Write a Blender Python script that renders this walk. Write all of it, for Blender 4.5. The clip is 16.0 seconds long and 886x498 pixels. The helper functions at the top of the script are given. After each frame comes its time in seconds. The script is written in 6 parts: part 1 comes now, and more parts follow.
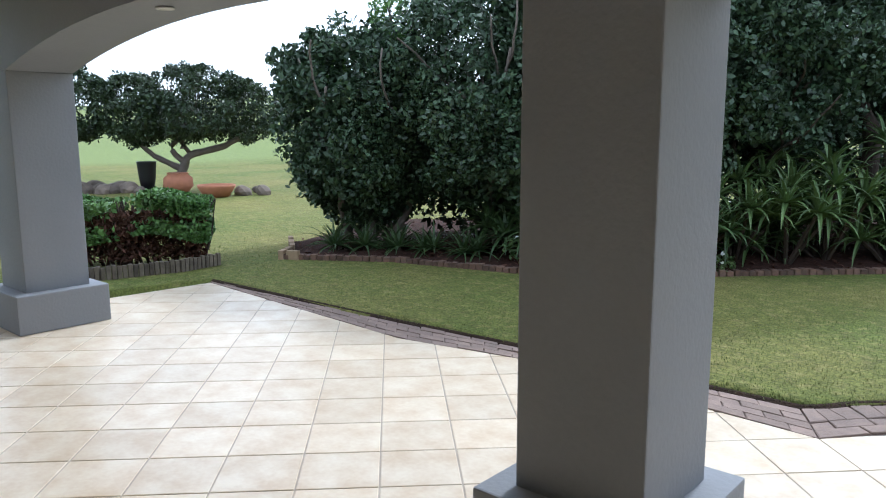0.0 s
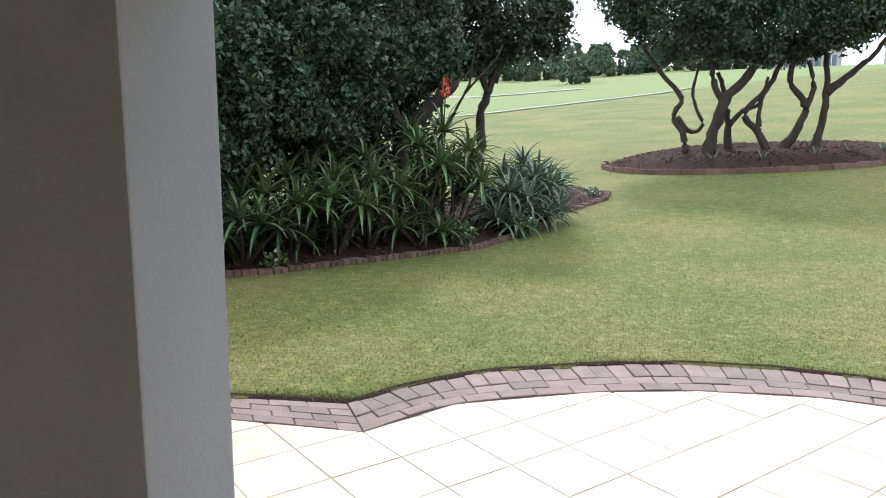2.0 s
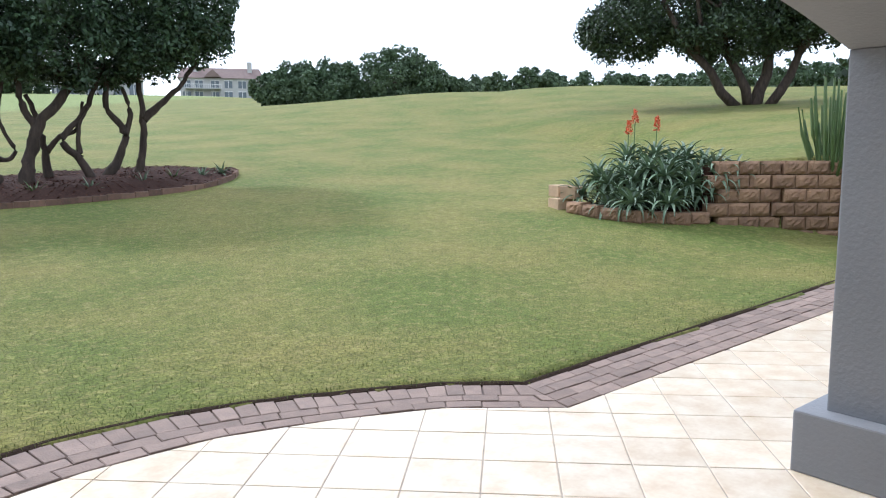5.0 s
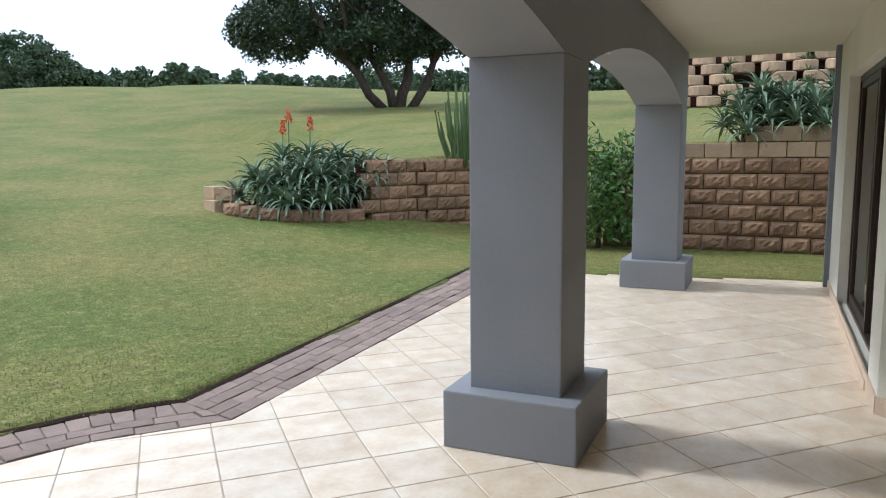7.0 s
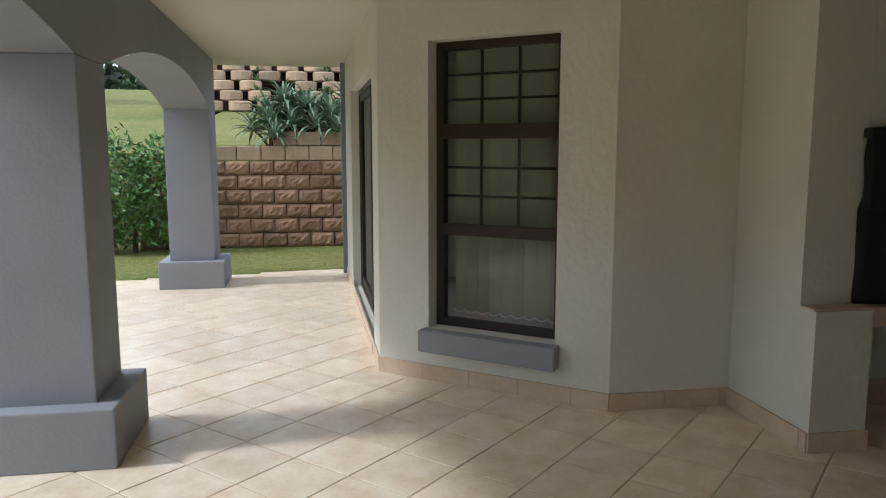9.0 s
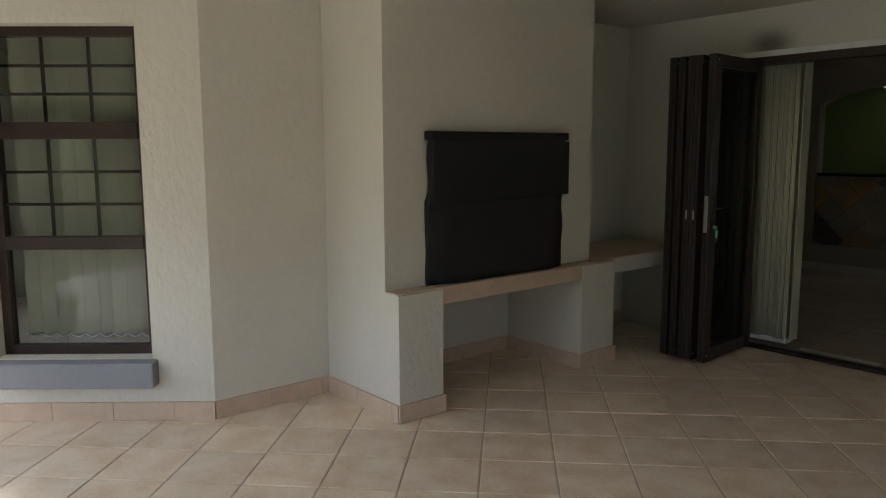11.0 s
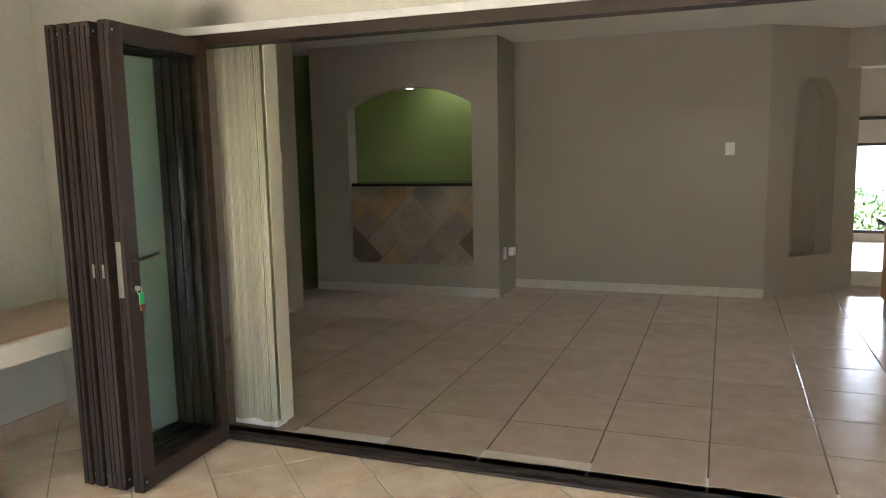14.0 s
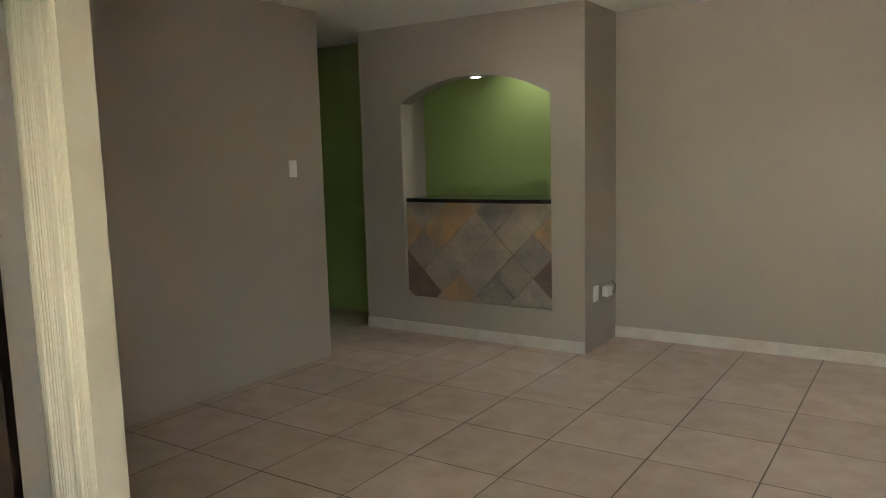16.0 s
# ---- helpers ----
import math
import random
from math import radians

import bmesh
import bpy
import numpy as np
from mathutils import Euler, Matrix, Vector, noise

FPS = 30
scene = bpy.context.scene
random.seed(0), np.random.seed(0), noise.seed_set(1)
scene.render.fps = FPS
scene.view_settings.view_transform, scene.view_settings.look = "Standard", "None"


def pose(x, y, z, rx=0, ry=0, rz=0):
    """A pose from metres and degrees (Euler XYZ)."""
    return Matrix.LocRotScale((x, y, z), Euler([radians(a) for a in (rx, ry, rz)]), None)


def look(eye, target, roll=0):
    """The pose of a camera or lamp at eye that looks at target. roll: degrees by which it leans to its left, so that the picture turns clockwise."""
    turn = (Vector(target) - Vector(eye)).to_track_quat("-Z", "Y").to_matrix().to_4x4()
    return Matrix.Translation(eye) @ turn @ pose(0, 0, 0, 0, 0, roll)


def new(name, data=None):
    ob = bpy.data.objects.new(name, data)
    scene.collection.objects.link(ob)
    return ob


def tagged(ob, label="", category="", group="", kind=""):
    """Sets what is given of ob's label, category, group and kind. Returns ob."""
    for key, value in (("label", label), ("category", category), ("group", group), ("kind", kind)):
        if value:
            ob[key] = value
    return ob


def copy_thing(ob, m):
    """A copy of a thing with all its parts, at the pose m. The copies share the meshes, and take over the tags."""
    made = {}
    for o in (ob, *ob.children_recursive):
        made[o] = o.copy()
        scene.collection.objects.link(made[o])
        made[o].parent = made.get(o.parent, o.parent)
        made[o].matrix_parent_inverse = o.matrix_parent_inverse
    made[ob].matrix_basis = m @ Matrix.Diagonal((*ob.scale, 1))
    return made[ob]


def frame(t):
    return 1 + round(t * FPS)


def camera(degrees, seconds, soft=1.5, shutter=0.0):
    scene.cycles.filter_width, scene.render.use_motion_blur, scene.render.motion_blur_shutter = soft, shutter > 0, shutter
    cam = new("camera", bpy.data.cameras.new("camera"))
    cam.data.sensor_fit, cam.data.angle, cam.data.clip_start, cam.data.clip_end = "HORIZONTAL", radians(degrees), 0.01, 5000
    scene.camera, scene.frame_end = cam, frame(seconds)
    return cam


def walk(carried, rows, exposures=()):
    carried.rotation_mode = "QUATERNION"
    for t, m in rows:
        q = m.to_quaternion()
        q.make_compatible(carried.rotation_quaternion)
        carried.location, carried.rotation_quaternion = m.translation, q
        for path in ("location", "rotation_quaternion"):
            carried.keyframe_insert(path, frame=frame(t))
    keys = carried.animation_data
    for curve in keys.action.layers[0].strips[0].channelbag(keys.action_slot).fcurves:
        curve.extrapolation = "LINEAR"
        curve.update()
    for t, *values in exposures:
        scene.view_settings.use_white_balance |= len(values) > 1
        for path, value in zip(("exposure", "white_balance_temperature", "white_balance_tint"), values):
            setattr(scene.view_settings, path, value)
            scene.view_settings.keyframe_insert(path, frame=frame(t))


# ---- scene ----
cam = camera(61.37, 16.0, soft=1.1)
PATH = [
    (0, (0.001, 0.000, 1.457), (-1.947, 2.230, 0.978), -0.14),
    (0.5, (-0.012, 0.085, 1.453), (-1.669, 2.539, 0.972), 0.39),
    (1, (-0.009, 0.163, 1.452), (-1.258, 2.847, 0.964), 0.49),
    (1.5, (0.006, 0.225, 1.455), (-0.849, 3.059, 0.963), 0.55),
    (2, (0.032, 0.418, 1.447), (-0.426, 3.342, 0.956), 0.26),
    (2.5, (0.025, 0.596, 1.441), (-0.033, 3.565, 1.016), 0.13),
    (3, (0.021, 0.751, 1.442), (0.421, 3.698, 1.049), -0.07),
    (3.5, (0.034, 0.845, 1.449), (0.858, 3.704, 1.061), -0.20),
    (4, (0.034, 0.931, 1.451), (1.200, 3.668, 1.065), -0.36),
    (4.5, (0.014, 0.990, 1.449), (1.586, 3.515, 1.062), -0.30),
    (5, (-0.003, 1.002, 1.441), (1.910, 3.280, 1.054), -0.28),
    (7.5, (0.114, 1.016, 1.444), (2.948, 1.917, 1.045), -0.45),
    (8, (0.057, 0.968, 1.446), (2.987, 1.477, 1.050), -0.26),
    (8.5, (-0.077, 0.905, 1.446), (2.896, 0.949, 1.053), -0.14),
    (9, (-0.167, 0.887, 1.447), (2.765, 0.392, 1.050), -0.00),
    (11.3, (-0.154, 0.857, 1.458), (1.978, -1.215, 1.055), -0.27),
    (11.5, (-0.105, 0.806, 1.466), (1.916, -1.374, 1.061), -0.31),
    (12, (-0.014, 0.615, 1.475), (1.666, -1.838, 1.071), -0.27),
    (12.5, (0.039, 0.242, 1.483), (1.310, -2.445, 1.077), -0.03),
    (13, (0.101, -0.184, 1.485), (1.235, -2.931, 1.074), -0.57),
    (13.5, (0.083, -0.671, 1.490), (1.138, -3.450, 1.083), -1.20),
    (14, (0.088, -1.152, 1.502), (1.144, -3.931, 1.101), -1.22),
    (14.5, (0.091, -1.681, 1.510), (1.283, -4.406, 1.118), -1.53),
    (15, (0.087, -2.149, 1.511), (1.368, -4.834, 1.126), -1.37),
    (15.5, (0.057, -2.618, 1.511), (1.540, -5.198, 1.134), -1.48),
    (16, (0.053, -3.113, 1.511), (1.693, -5.596, 1.135), -1.55),
]
SKY_WHITE = 1.36
walk(cam, [(t, look(eye, target, roll)) for t, eye, target, roll in PATH],
     [(0.0, 0.17, 5280, 8), (1.0, 0.4, 5450, 8), (2.5, 0.4, 5600, 11), (5.0, 0.1, 5500, 11), (7.5, -0.12, 5450, 9), (9.0, 0.1, 5500, 9), (11.3, 1.2, 5300, 11), (12.0, 1.96, 5300, 10), (13.0, 3.0, 5350, 12), (14.0, 3.65, 5450, 14), (15.0, 4.0, 5600, 15), (16.0, 4.25, 5480, 14)])

# ---- world and sun: bright overcast ----
world = bpy.data.worlds.new("overcast_sky")
scene.world = world
world.use_nodes = True
wn, wl = world.node_tree.nodes, world.node_tree.links
wn.clear()
sky = wn.new("ShaderNodeTexSky")
sky.sky_type, sky.sun_disc = "NISHITA", False
sky.sun_elevation, sky.sun_rotation = radians(44), radians(0)
sky.dust_density = 4.0
b1, b2, add, wo = wn.new("ShaderNodeBackground"), wn.new("ShaderNodeBackground"), wn.new("ShaderNodeAddShader"), wn.new("ShaderNodeOutputWorld")
b1.inputs[1].default_value = 0.05
b2.inputs[0].default_value, b2.inputs[1].default_value = (0.94, 0.97, 1.0, 1), SKY_WHITE
wl.new(sky.outputs[0], b1.inputs[0])
wl.new(b1.outputs[0], add.inputs[0])
wl.new(b2.outputs[0], add.inputs[1])
wl.new(add.outputs[0], wo.inputs[0])
sun = new("sun", bpy.data.lights.new("sun", "SUN"))
sun.data.energy, sun.data.angle, sun.data.color = 2.3, radians(6), (1, 0.97, 0.92)
sun.matrix_world = look((0, 0, 0), (0.06, -0.72, -0.70))


# ---- materials ----
def mat(name, c1, c2=None, rough=0.7, scale=8.0, bump=0.1, bscale=60.0, metal=0.0, island=0.0, rand=0.0, stretch=None, spec=0.5):
    m = bpy.data.materials.new(name)
    m.use_nodes = True
    n, l = m.node_tree.nodes, m.node_tree.links
    p = n["Principled BSDF"]
    p.inputs["Roughness"].default_value, p.inputs["Metallic"].default_value = rough, metal
    p.inputs["Specular IOR Level"].default_value = spec
    c2 = c2 or tuple(v * 0.82 for v in c1)
    tc, big, fine, mix = n.new("ShaderNodeTexCoord"), n.new("ShaderNodeTexNoise"), n.new("ShaderNodeTexNoise"), n.new("ShaderNodeMix")
    mapping = n.new("ShaderNodeMapping")
    if stretch:
        mapping.inputs["Scale"].default_value = stretch
    geo = n.new("ShaderNodeNewGeometry")
    l.new(geo.outputs["Position"], mapping.inputs["Vector"])
    l.new(mapping.outputs[0], big.inputs["Vector"])
    l.new(mapping.outputs[0], fine.inputs["Vector"])
    big.inputs["Scale"].default_value, big.inputs["Detail"].default_value = scale, 5
    fine.inputs["Scale"].default_value, fine.inputs["Detail"].default_value = bscale, 4
    mix.data_type = "RGBA"
    mix.inputs["A"].default_value, mix.inputs["B"].default_value = (*c1, 1), (*c2, 1)
    ramp = n.new("ShaderNodeMapRange")
    ramp.inputs["From Min"].default_value, ramp.inputs["From Max"].default_value = 0.3, 0.7
    fm = n.new("ShaderNodeMath")
    fm.operation = "MULTIPLY_ADD"
    fm.inputs[1].default_value = 0.35
    l.new(fine.outputs["Fac"], fm.inputs[0])
    l.new(big.outputs["Fac"], fm.inputs[2])
    sub = n.new("ShaderNodeMath")
    sub.operation = "SUBTRACT"
    sub.inputs[1].default_value = 0.175
    l.new(fm.outputs[0], sub.inputs[0])
    l.new(sub.outputs[0], ramp.inputs["Value"])
    l.new(ramp.outputs[0], mix.inputs["Factor"])
    col = mix.outputs["Result"]
    for amount, out in ((island, geo.outputs["Random Per Island"]), (rand, None)):
        if amount:
            if out is None:
                out = n.new("ShaderNodeObjectInfo").outputs["Random"]
            hsv, mr = n.new("ShaderNodeHueSaturation"), n.new("ShaderNodeMapRange")
            mr.inputs["To Min"].default_value, mr.inputs["To Max"].default_value = 1 - amount, 1 + amount
            l.new(out, mr.inputs["Value"])
            l.new(mr.outputs[0], hsv.inputs["Value"])
            l.new(col, hsv.inputs["Color"])
            col = hsv.outputs["Color"]
    l.new(col, p.inputs["Base Color"])
    if bump:
        b = n.new("ShaderNodeBump")
        b.inputs["Strength"].default_value, b.inputs["Distance"].default_value = bump, 0.01
        l.new(fine.outputs["Fac"], b.inputs["Height"])
        l.new(b.outputs[0], p.inputs["Normal"])
    return m


def glow(name, color, strength):
    m = bpy.data.materials.new(name)
    m.use_nodes = True
    p = m.node_tree.nodes["Principled BSDF"]
    p.inputs["Base Color"].default_value = p.inputs["Emission Color"].default_value = (*color, 1)
    p.inputs["Emission Strength"].default_value = strength
    return m


def glass(name, tint=(0.9, 0.95, 0.93), clear=0.85):
    m = bpy.data.materials.new(name)
    m.use_nodes = True
    n, l = m.node_tree.nodes, m.node_tree.links
    n.remove(n["Principled BSDF"])
    tr, gl, mx, fr = n.new("ShaderNodeBsdfTransparent"), n.new("ShaderNodeBsdfGlossy"), n.new("ShaderNodeMixShader"), n.new("ShaderNodeFresnel")
    tr.inputs[0].default_value = (*tint, 1)
    gl.inputs["Roughness"].default_value = 0.02
    fr.inputs["IOR"].default_value = 1.33
    l.new(fr.outputs[0], mx.inputs[0])
    l.new(tr.outputs[0], mx.inputs[1])
    l.new(gl.outputs[0], mx.inputs[2])
    l.new(mx.outputs[0], n["Material Output"].inputs[0])
    return m


M_CREAM = mat("cream_textured_plaster", (0.66, 0.63, 0.54), (0.60, 0.57, 0.48), 0.85, 1.5, 0.7, 38, stretch=(1, 1, 0.6))
M_CREAM_SMOOTH = mat("cream_plaster", (0.66, 0.63, 0.54), (0.60, 0.57, 0.49), 0.85, 1.2, 0.3, 26)
M_GREY = mat("grey_painted_plaster", (0.265, 0.27, 0.285), (0.235, 0.24, 0.255), 0.7, 1.5, 0.25, 50)
M_CEIL = mat("white_ceiling_paint", (0.76, 0.75, 0.68), (0.72, 0.71, 0.64), 0.9, 1.0, 0.08, 40)
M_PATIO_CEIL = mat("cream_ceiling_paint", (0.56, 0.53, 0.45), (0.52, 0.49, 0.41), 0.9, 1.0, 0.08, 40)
M_TILE = mat("beige_ceramic_tile", (0.80, 0.69, 0.535), (0.65, 0.50, 0.335), 0.33, 6, 0.06, 40, rand=0.07)
M_TILE_REST = mat("beige_ceramic_tile_rest", (0.80, 0.69, 0.535), (0.65, 0.50, 0.335), 0.33, 6, 0.06, 40, island=0.07)
M_GROUT = mat("dirty_grout", (0.52, 0.43, 0.34), None, 0.9, 12, 0.3, 80)
M_GROUT_IN = mat("dark_grout", (0.14, 0.11, 0.09), None, 0.9, 12, 0.3, 80)
M_SKIRT = mat("skirting_tile", (0.60, 0.46, 0.33), (0.52, 0.39, 0.28), 0.45, 12, 0.08, 60)
M_ITILE = mat("indoor_floor_tile", (0.52, 0.425, 0.335), (0.44, 0.35, 0.27), 0.24, 6, 0.03, 30, rand=0.05)
M_ISKIRT = mat("pale_skirting_tile", (0.55, 0.50, 0.43), None, 0.4, 10, 0.05, 60)
M_PAVER = mat("clay_paver", (0.30, 0.215, 0.17), (0.225, 0.165, 0.135), 0.9, 9, 0.6, 90, rand=0.16)
M_MORTAR = mat("paver_joint_sand", (0.16, 0.12, 0.10), None, 0.95, 20, 0.5, 120)
M_BLOCK = mat("split_face_block", (0.33, 0.20, 0.115), (0.22, 0.13, 0.08), 0.95, 6, 1.0, 35, rand=0.2)
M_BLOCK_PALE = mat("pale_planter_block", (0.43, 0.30, 0.185), (0.33, 0.23, 0.145), 0.95, 5, 0.6, 30, rand=0.25)
M_GRASS = mat("lawn", (0.092, 0.130, 0.026), (0.190, 0.172, 0.050), 0.95, 2.3, 1.0, 45, spec=0.25)
def lawn_material(m):
    """Fine tufts, yellow patches and a brighter mown fairway beyond the cart path."""
    n, l = m.node_tree.nodes, m.node_tree.links
    p = n["Principled BSDF"]
    geo = n.new("ShaderNodeNewGeometry")

    def noise_at(scale, detail, lo, hi, a, b):
        t, r = n.new("ShaderNodeTexNoise"), n.new("ShaderNodeMapRange")
        t.inputs["Scale"].default_value, t.inputs["Detail"].default_value = scale, detail
        l.new(geo.outputs["Position"], t.inputs["Vector"])
        for k, v in zip(("From Min", "From Max", "To Min", "To Max"), (lo, hi, a, b)):
            r.inputs[k].default_value = v
        l.new(t.outputs["Fac"], r.inputs["Value"])
        return r.outputs[0]

    def blend(fac, a, b):
        x = n.new("ShaderNodeMix")
        x.data_type = "RGBA"
        l.new(fac, x.inputs["Factor"])
        for k, v in (("A", a), ("B", b)):
            if isinstance(v, tuple):
                x.inputs[k].default_value = (*v, 1)
            else:
                l.new(v, x.inputs[k])
        return x.outputs["Result"]
    patch = blend(noise_at(0.55, 4, 0.36, 0.66, 0, 1), (0.112, 0.138, 0.028), (0.19, 0.172, 0.048))
    straw = blend(noise_at(11, 4, 0.50, 0.78, 0, 0.75), patch, (0.26, 0.22, 0.085))
    side = n.new("ShaderNodeVectorMath")
    side.operation = "DOT_PRODUCT"
    side.inputs[1].default_value = (-1.2, 1.0, 0)
    l.new(geo.outputs["Position"], side.inputs[0])
    far = n.new("ShaderNodeMapRange")
    far.inputs["From Min"].default_value, far.inputs["From Max"].default_value = 44, 50
    l.new(side.outputs["Value"], far.inputs["Value"])
    base = blend(far.outputs[0], straw, (0.19, 0.225, 0.07))
    mul = n.new("ShaderNodeMath")
    mul.operation = "MULTIPLY"
    l.new(noise_at(48, 3, 0.3, 0.7, 0.55, 1.4), mul.inputs[0])
    l.new(noise_at(7, 3, 0.3, 0.7, 0.85, 1.15), mul.inputs[1])
    hsv = n.new("ShaderNodeHueSaturation")
    l.new(mul.outputs[0], hsv.inputs["Value"])
    l.new(base, hsv.inputs["Color"])
    l.new(hsv.outputs["Color"], p.inputs["Base Color"])


lawn_material(M_GRASS)
M_BLADE = mat("grass_blade", (0.105, 0.15, 0.028), (0.20, 0.19, 0.058), 0.85, 1.2, 0, 60, island=0.28)
M_PATH = mat("pale_gravel_path", (0.32, 0.33, 0.24), None, 0.9, 2, 0.2, 30)
M_MULCH = mat("bark_mulch", (0.07, 0.036, 0.026), (0.035, 0.02, 0.016), 1.0, 20, 1.0, 60, spec=0.1)
M_SOIL = mat("bare_soil", (0.05, 0.032, 0.022), (0.03, 0.02, 0.014), 1.0, 14, 1.0, 70, spec=0.1)
M_CHIP = mat("bark_chip", (0.12, 0.058, 0.04), (0.07, 0.038, 0.028), 1.0, 20, 0.2, 60, island=0.6, spec=0.1)
M_LEAF = mat("dark_glossy_leaf", (0.031, 0.060, 0.026), (0.051, 0.086, 0.036), 0.52, 1.3, 0, 30, island=0.5)
M_LEAF2 = mat("olive_leaf", (0.027, 0.048, 0.018), (0.042, 0.064, 0.024), 0.5, 1.3, 0, 30, island=0.5)
M_LEAF3 = mat("bright_hedge_leaf", (0.08, 0.17, 0.035), (0.12, 0.21, 0.05), 0.45, 2, 0, 30, island=0.4)
# far leaves: the haze of distance is put into this lighter base colour
M_HAZYLEAF = mat("haze_paled_foliage", (0.06, 0.10, 0.045), (0.09, 0.125, 0.06), 0.8, 0.2, 0, 5, island=0.35)
M_BARK = mat("grey_brown_bark", (0.085, 0.063, 0.048), (0.045, 0.035, 0.028), 0.95, 12, 1.0, 40, stretch=(1, 1, 0.25), spec=0.2)
M_TWIG = mat("pale_dry_branch", (0.17, 0.14, 0.115), None, 0.9, 12, 0.6, 40)
M_ALOE = mat("blue_green_aloe_leaf", (0.12, 0.18, 0.10), (0.19, 0.25, 0.15), 0.5, 6, 0.05, 40, island=0.3)
M_STRAP = mat("green_strap_leaf", (0.075, 0.13, 0.035), (0.12, 0.175, 0.055), 0.5, 4, 0, 40, island=0.4)
M_DARKSTRAP = mat("dark_strap_leaf", (0.055, 0.10, 0.03), (0.085, 0.135, 0.045), 0.5, 4, 0, 40, island=0.4)
M_RED = mat("orange_red_bloom", (0.75, 0.10, 0.04), (0.65, 0.16, 0.06), 0.6, 30, 0, 60, island=0.2)
M_WHITEBLOOM = mat("white_petal", (0.8, 0.8, 0.76), None, 0.6, 30, 0, 60)
M_FRAME = mat("dark_brown_aluminium", (0.034, 0.022, 0.016), (0.045, 0.03, 0.022), 0.42, 5, 0.03, 90, spec=0.3)
M_RUBBER = mat("black_rubber_seal", (0.015, 0.014, 0.014), None, 0.6, 5, 0, 60)
M_STEEL = mat("brushed_steel", (0.55, 0.54, 0.52), None, 0.3, 30, 0.05, 200, metal=1.0)
M_COVER = mat("black_canvas", (0.008, 0.008, 0.009), (0.012, 0.012, 0.013), 0.8, 10, 0.5, 150)
M_BLIND = mat("cream_blind_fabric", (0.53, 0.51, 0.385), (0.48, 0.46, 0.34), 0.8, 4, 0.1, 120)
M_WHITE = mat("white_plastic", (0.78, 0.77, 0.74), None, 0.4, 6, 0, 60)
M_TAUPE = mat("taupe_interior_paint", (0.345, 0.30, 0.24), (0.315, 0.275, 0.22), 0.75, 1.0, 0.06, 60)
M_GREEN = mat("olive_green_paint", (0.23, 0.29, 0.085), (0.20, 0.26, 0.075), 0.8, 1.2, 0.06, 60)
M_GRANITE = mat("black_granite", (0.015, 0.012, 0.012), (0.03, 0.025, 0.024), 0.12, 60, 0, 60)
M_SLATES = [mat("slate_ochre", (0.42, 0.25, 0.10), (0.24, 0.19, 0.13), 0.5, 5, 0.6, 22), mat("slate_grey", (0.16, 0.15, 0.14), (0.27, 0.22, 0.16), 0.5, 6, 0.6, 22),
            mat("slate_dark", (0.095, 0.065, 0.05), (0.16, 0.11, 0.075), 0.5, 7, 0.6, 22), mat("slate_tan", (0.36, 0.29, 0.20), (0.21, 0.19, 0.155), 0.5, 5, 0.6, 22)]
M_TERRA = mat("terracotta", (0.42, 0.17, 0.09), (0.34, 0.14, 0.08), 0.85, 8, 0.2, 50)
M_ROCK = mat("field_stone", (0.22, 0.17, 0.13), (0.14, 0.11, 0.09), 0.95, 6, 0.8, 20, rand=0.35)
M_POT = mat("black_pot_glaze", (0.012, 0.012, 0.014), None, 0.4, 5, 0, 40)
M_PATCH_PLASTER = mat("dark_patch_plaster", (0.62, 0.59, 0.51), (0.55, 0.52, 0.45), 0.85, 1.2, 0.35, 30)
# plaster darkens towards the centre of an oval above the door corner
sn, sl = M_PATCH_PLASTER.node_tree.nodes, M_PATCH_PLASTER.node_tree.links
patch_base = sn["Principled BSDF"].inputs["Base Color"].links[0].from_socket
patch_geo, patch_dist, patch_fac, patch_mix, patch_scale = sn.new("ShaderNodeNewGeometry"), sn.new("ShaderNodeVectorMath"), sn.new("ShaderNodeMapRange"), sn.new("ShaderNodeMix"), sn.new("ShaderNodeVectorMath")
patch_dist.operation, patch_scale.operation = "DISTANCE", "MULTIPLY"
patch_scale.inputs[1].default_value = (1.0, 1.0, 1.5)
patch_dist.inputs[1].default_value = (2.45, -4.28, 2.16 * 1.5)
patch_fac.inputs["From Min"].default_value, patch_fac.inputs["From Max"].default_value = 0.02, 0.24
patch_fac.inputs["To Min"].default_value, patch_fac.inputs["To Max"].default_value = 0.8, 0.0
patch_fac.interpolation_type = "SMOOTHSTEP"
patch_mix.data_type = "RGBA"
patch_mix.inputs["B"].default_value = (0.07, 0.06, 0.045, 1)
sl.new(patch_geo.outputs["Position"], patch_scale.inputs[0])
sl.new(patch_scale.outputs[0], patch_dist.inputs[0])
sl.new(patch_dist.outputs["Value"], patch_fac.inputs["Value"])
sl.new(patch_fac.outputs[0], patch_mix.inputs["Factor"])
sl.new(patch_base, patch_mix.inputs["A"])
sl.new(patch_mix.outputs["Result"], sn["Principled BSDF"].inputs["Base Color"])
M_ORANGE = mat("honey_wood_cabinet", (0.55, 0.29, 0.08), (0.48, 0.24, 0.065), 0.4, 3, 0.05, 40, stretch=(1, 1, 0.1))
M_COUNTER = mat("dark_green_counter", (0.05, 0.09, 0.03), None, 0.2, 40, 0, 60)
M_HOUSE = mat("far_house_wall", (0.47, 0.45, 0.43), None, 0.9, 0.6, 0, 5)
M_ROOF = mat("far_house_roof", (0.22, 0.155, 0.135), None, 0.9, 1.5, 0.2, 8)
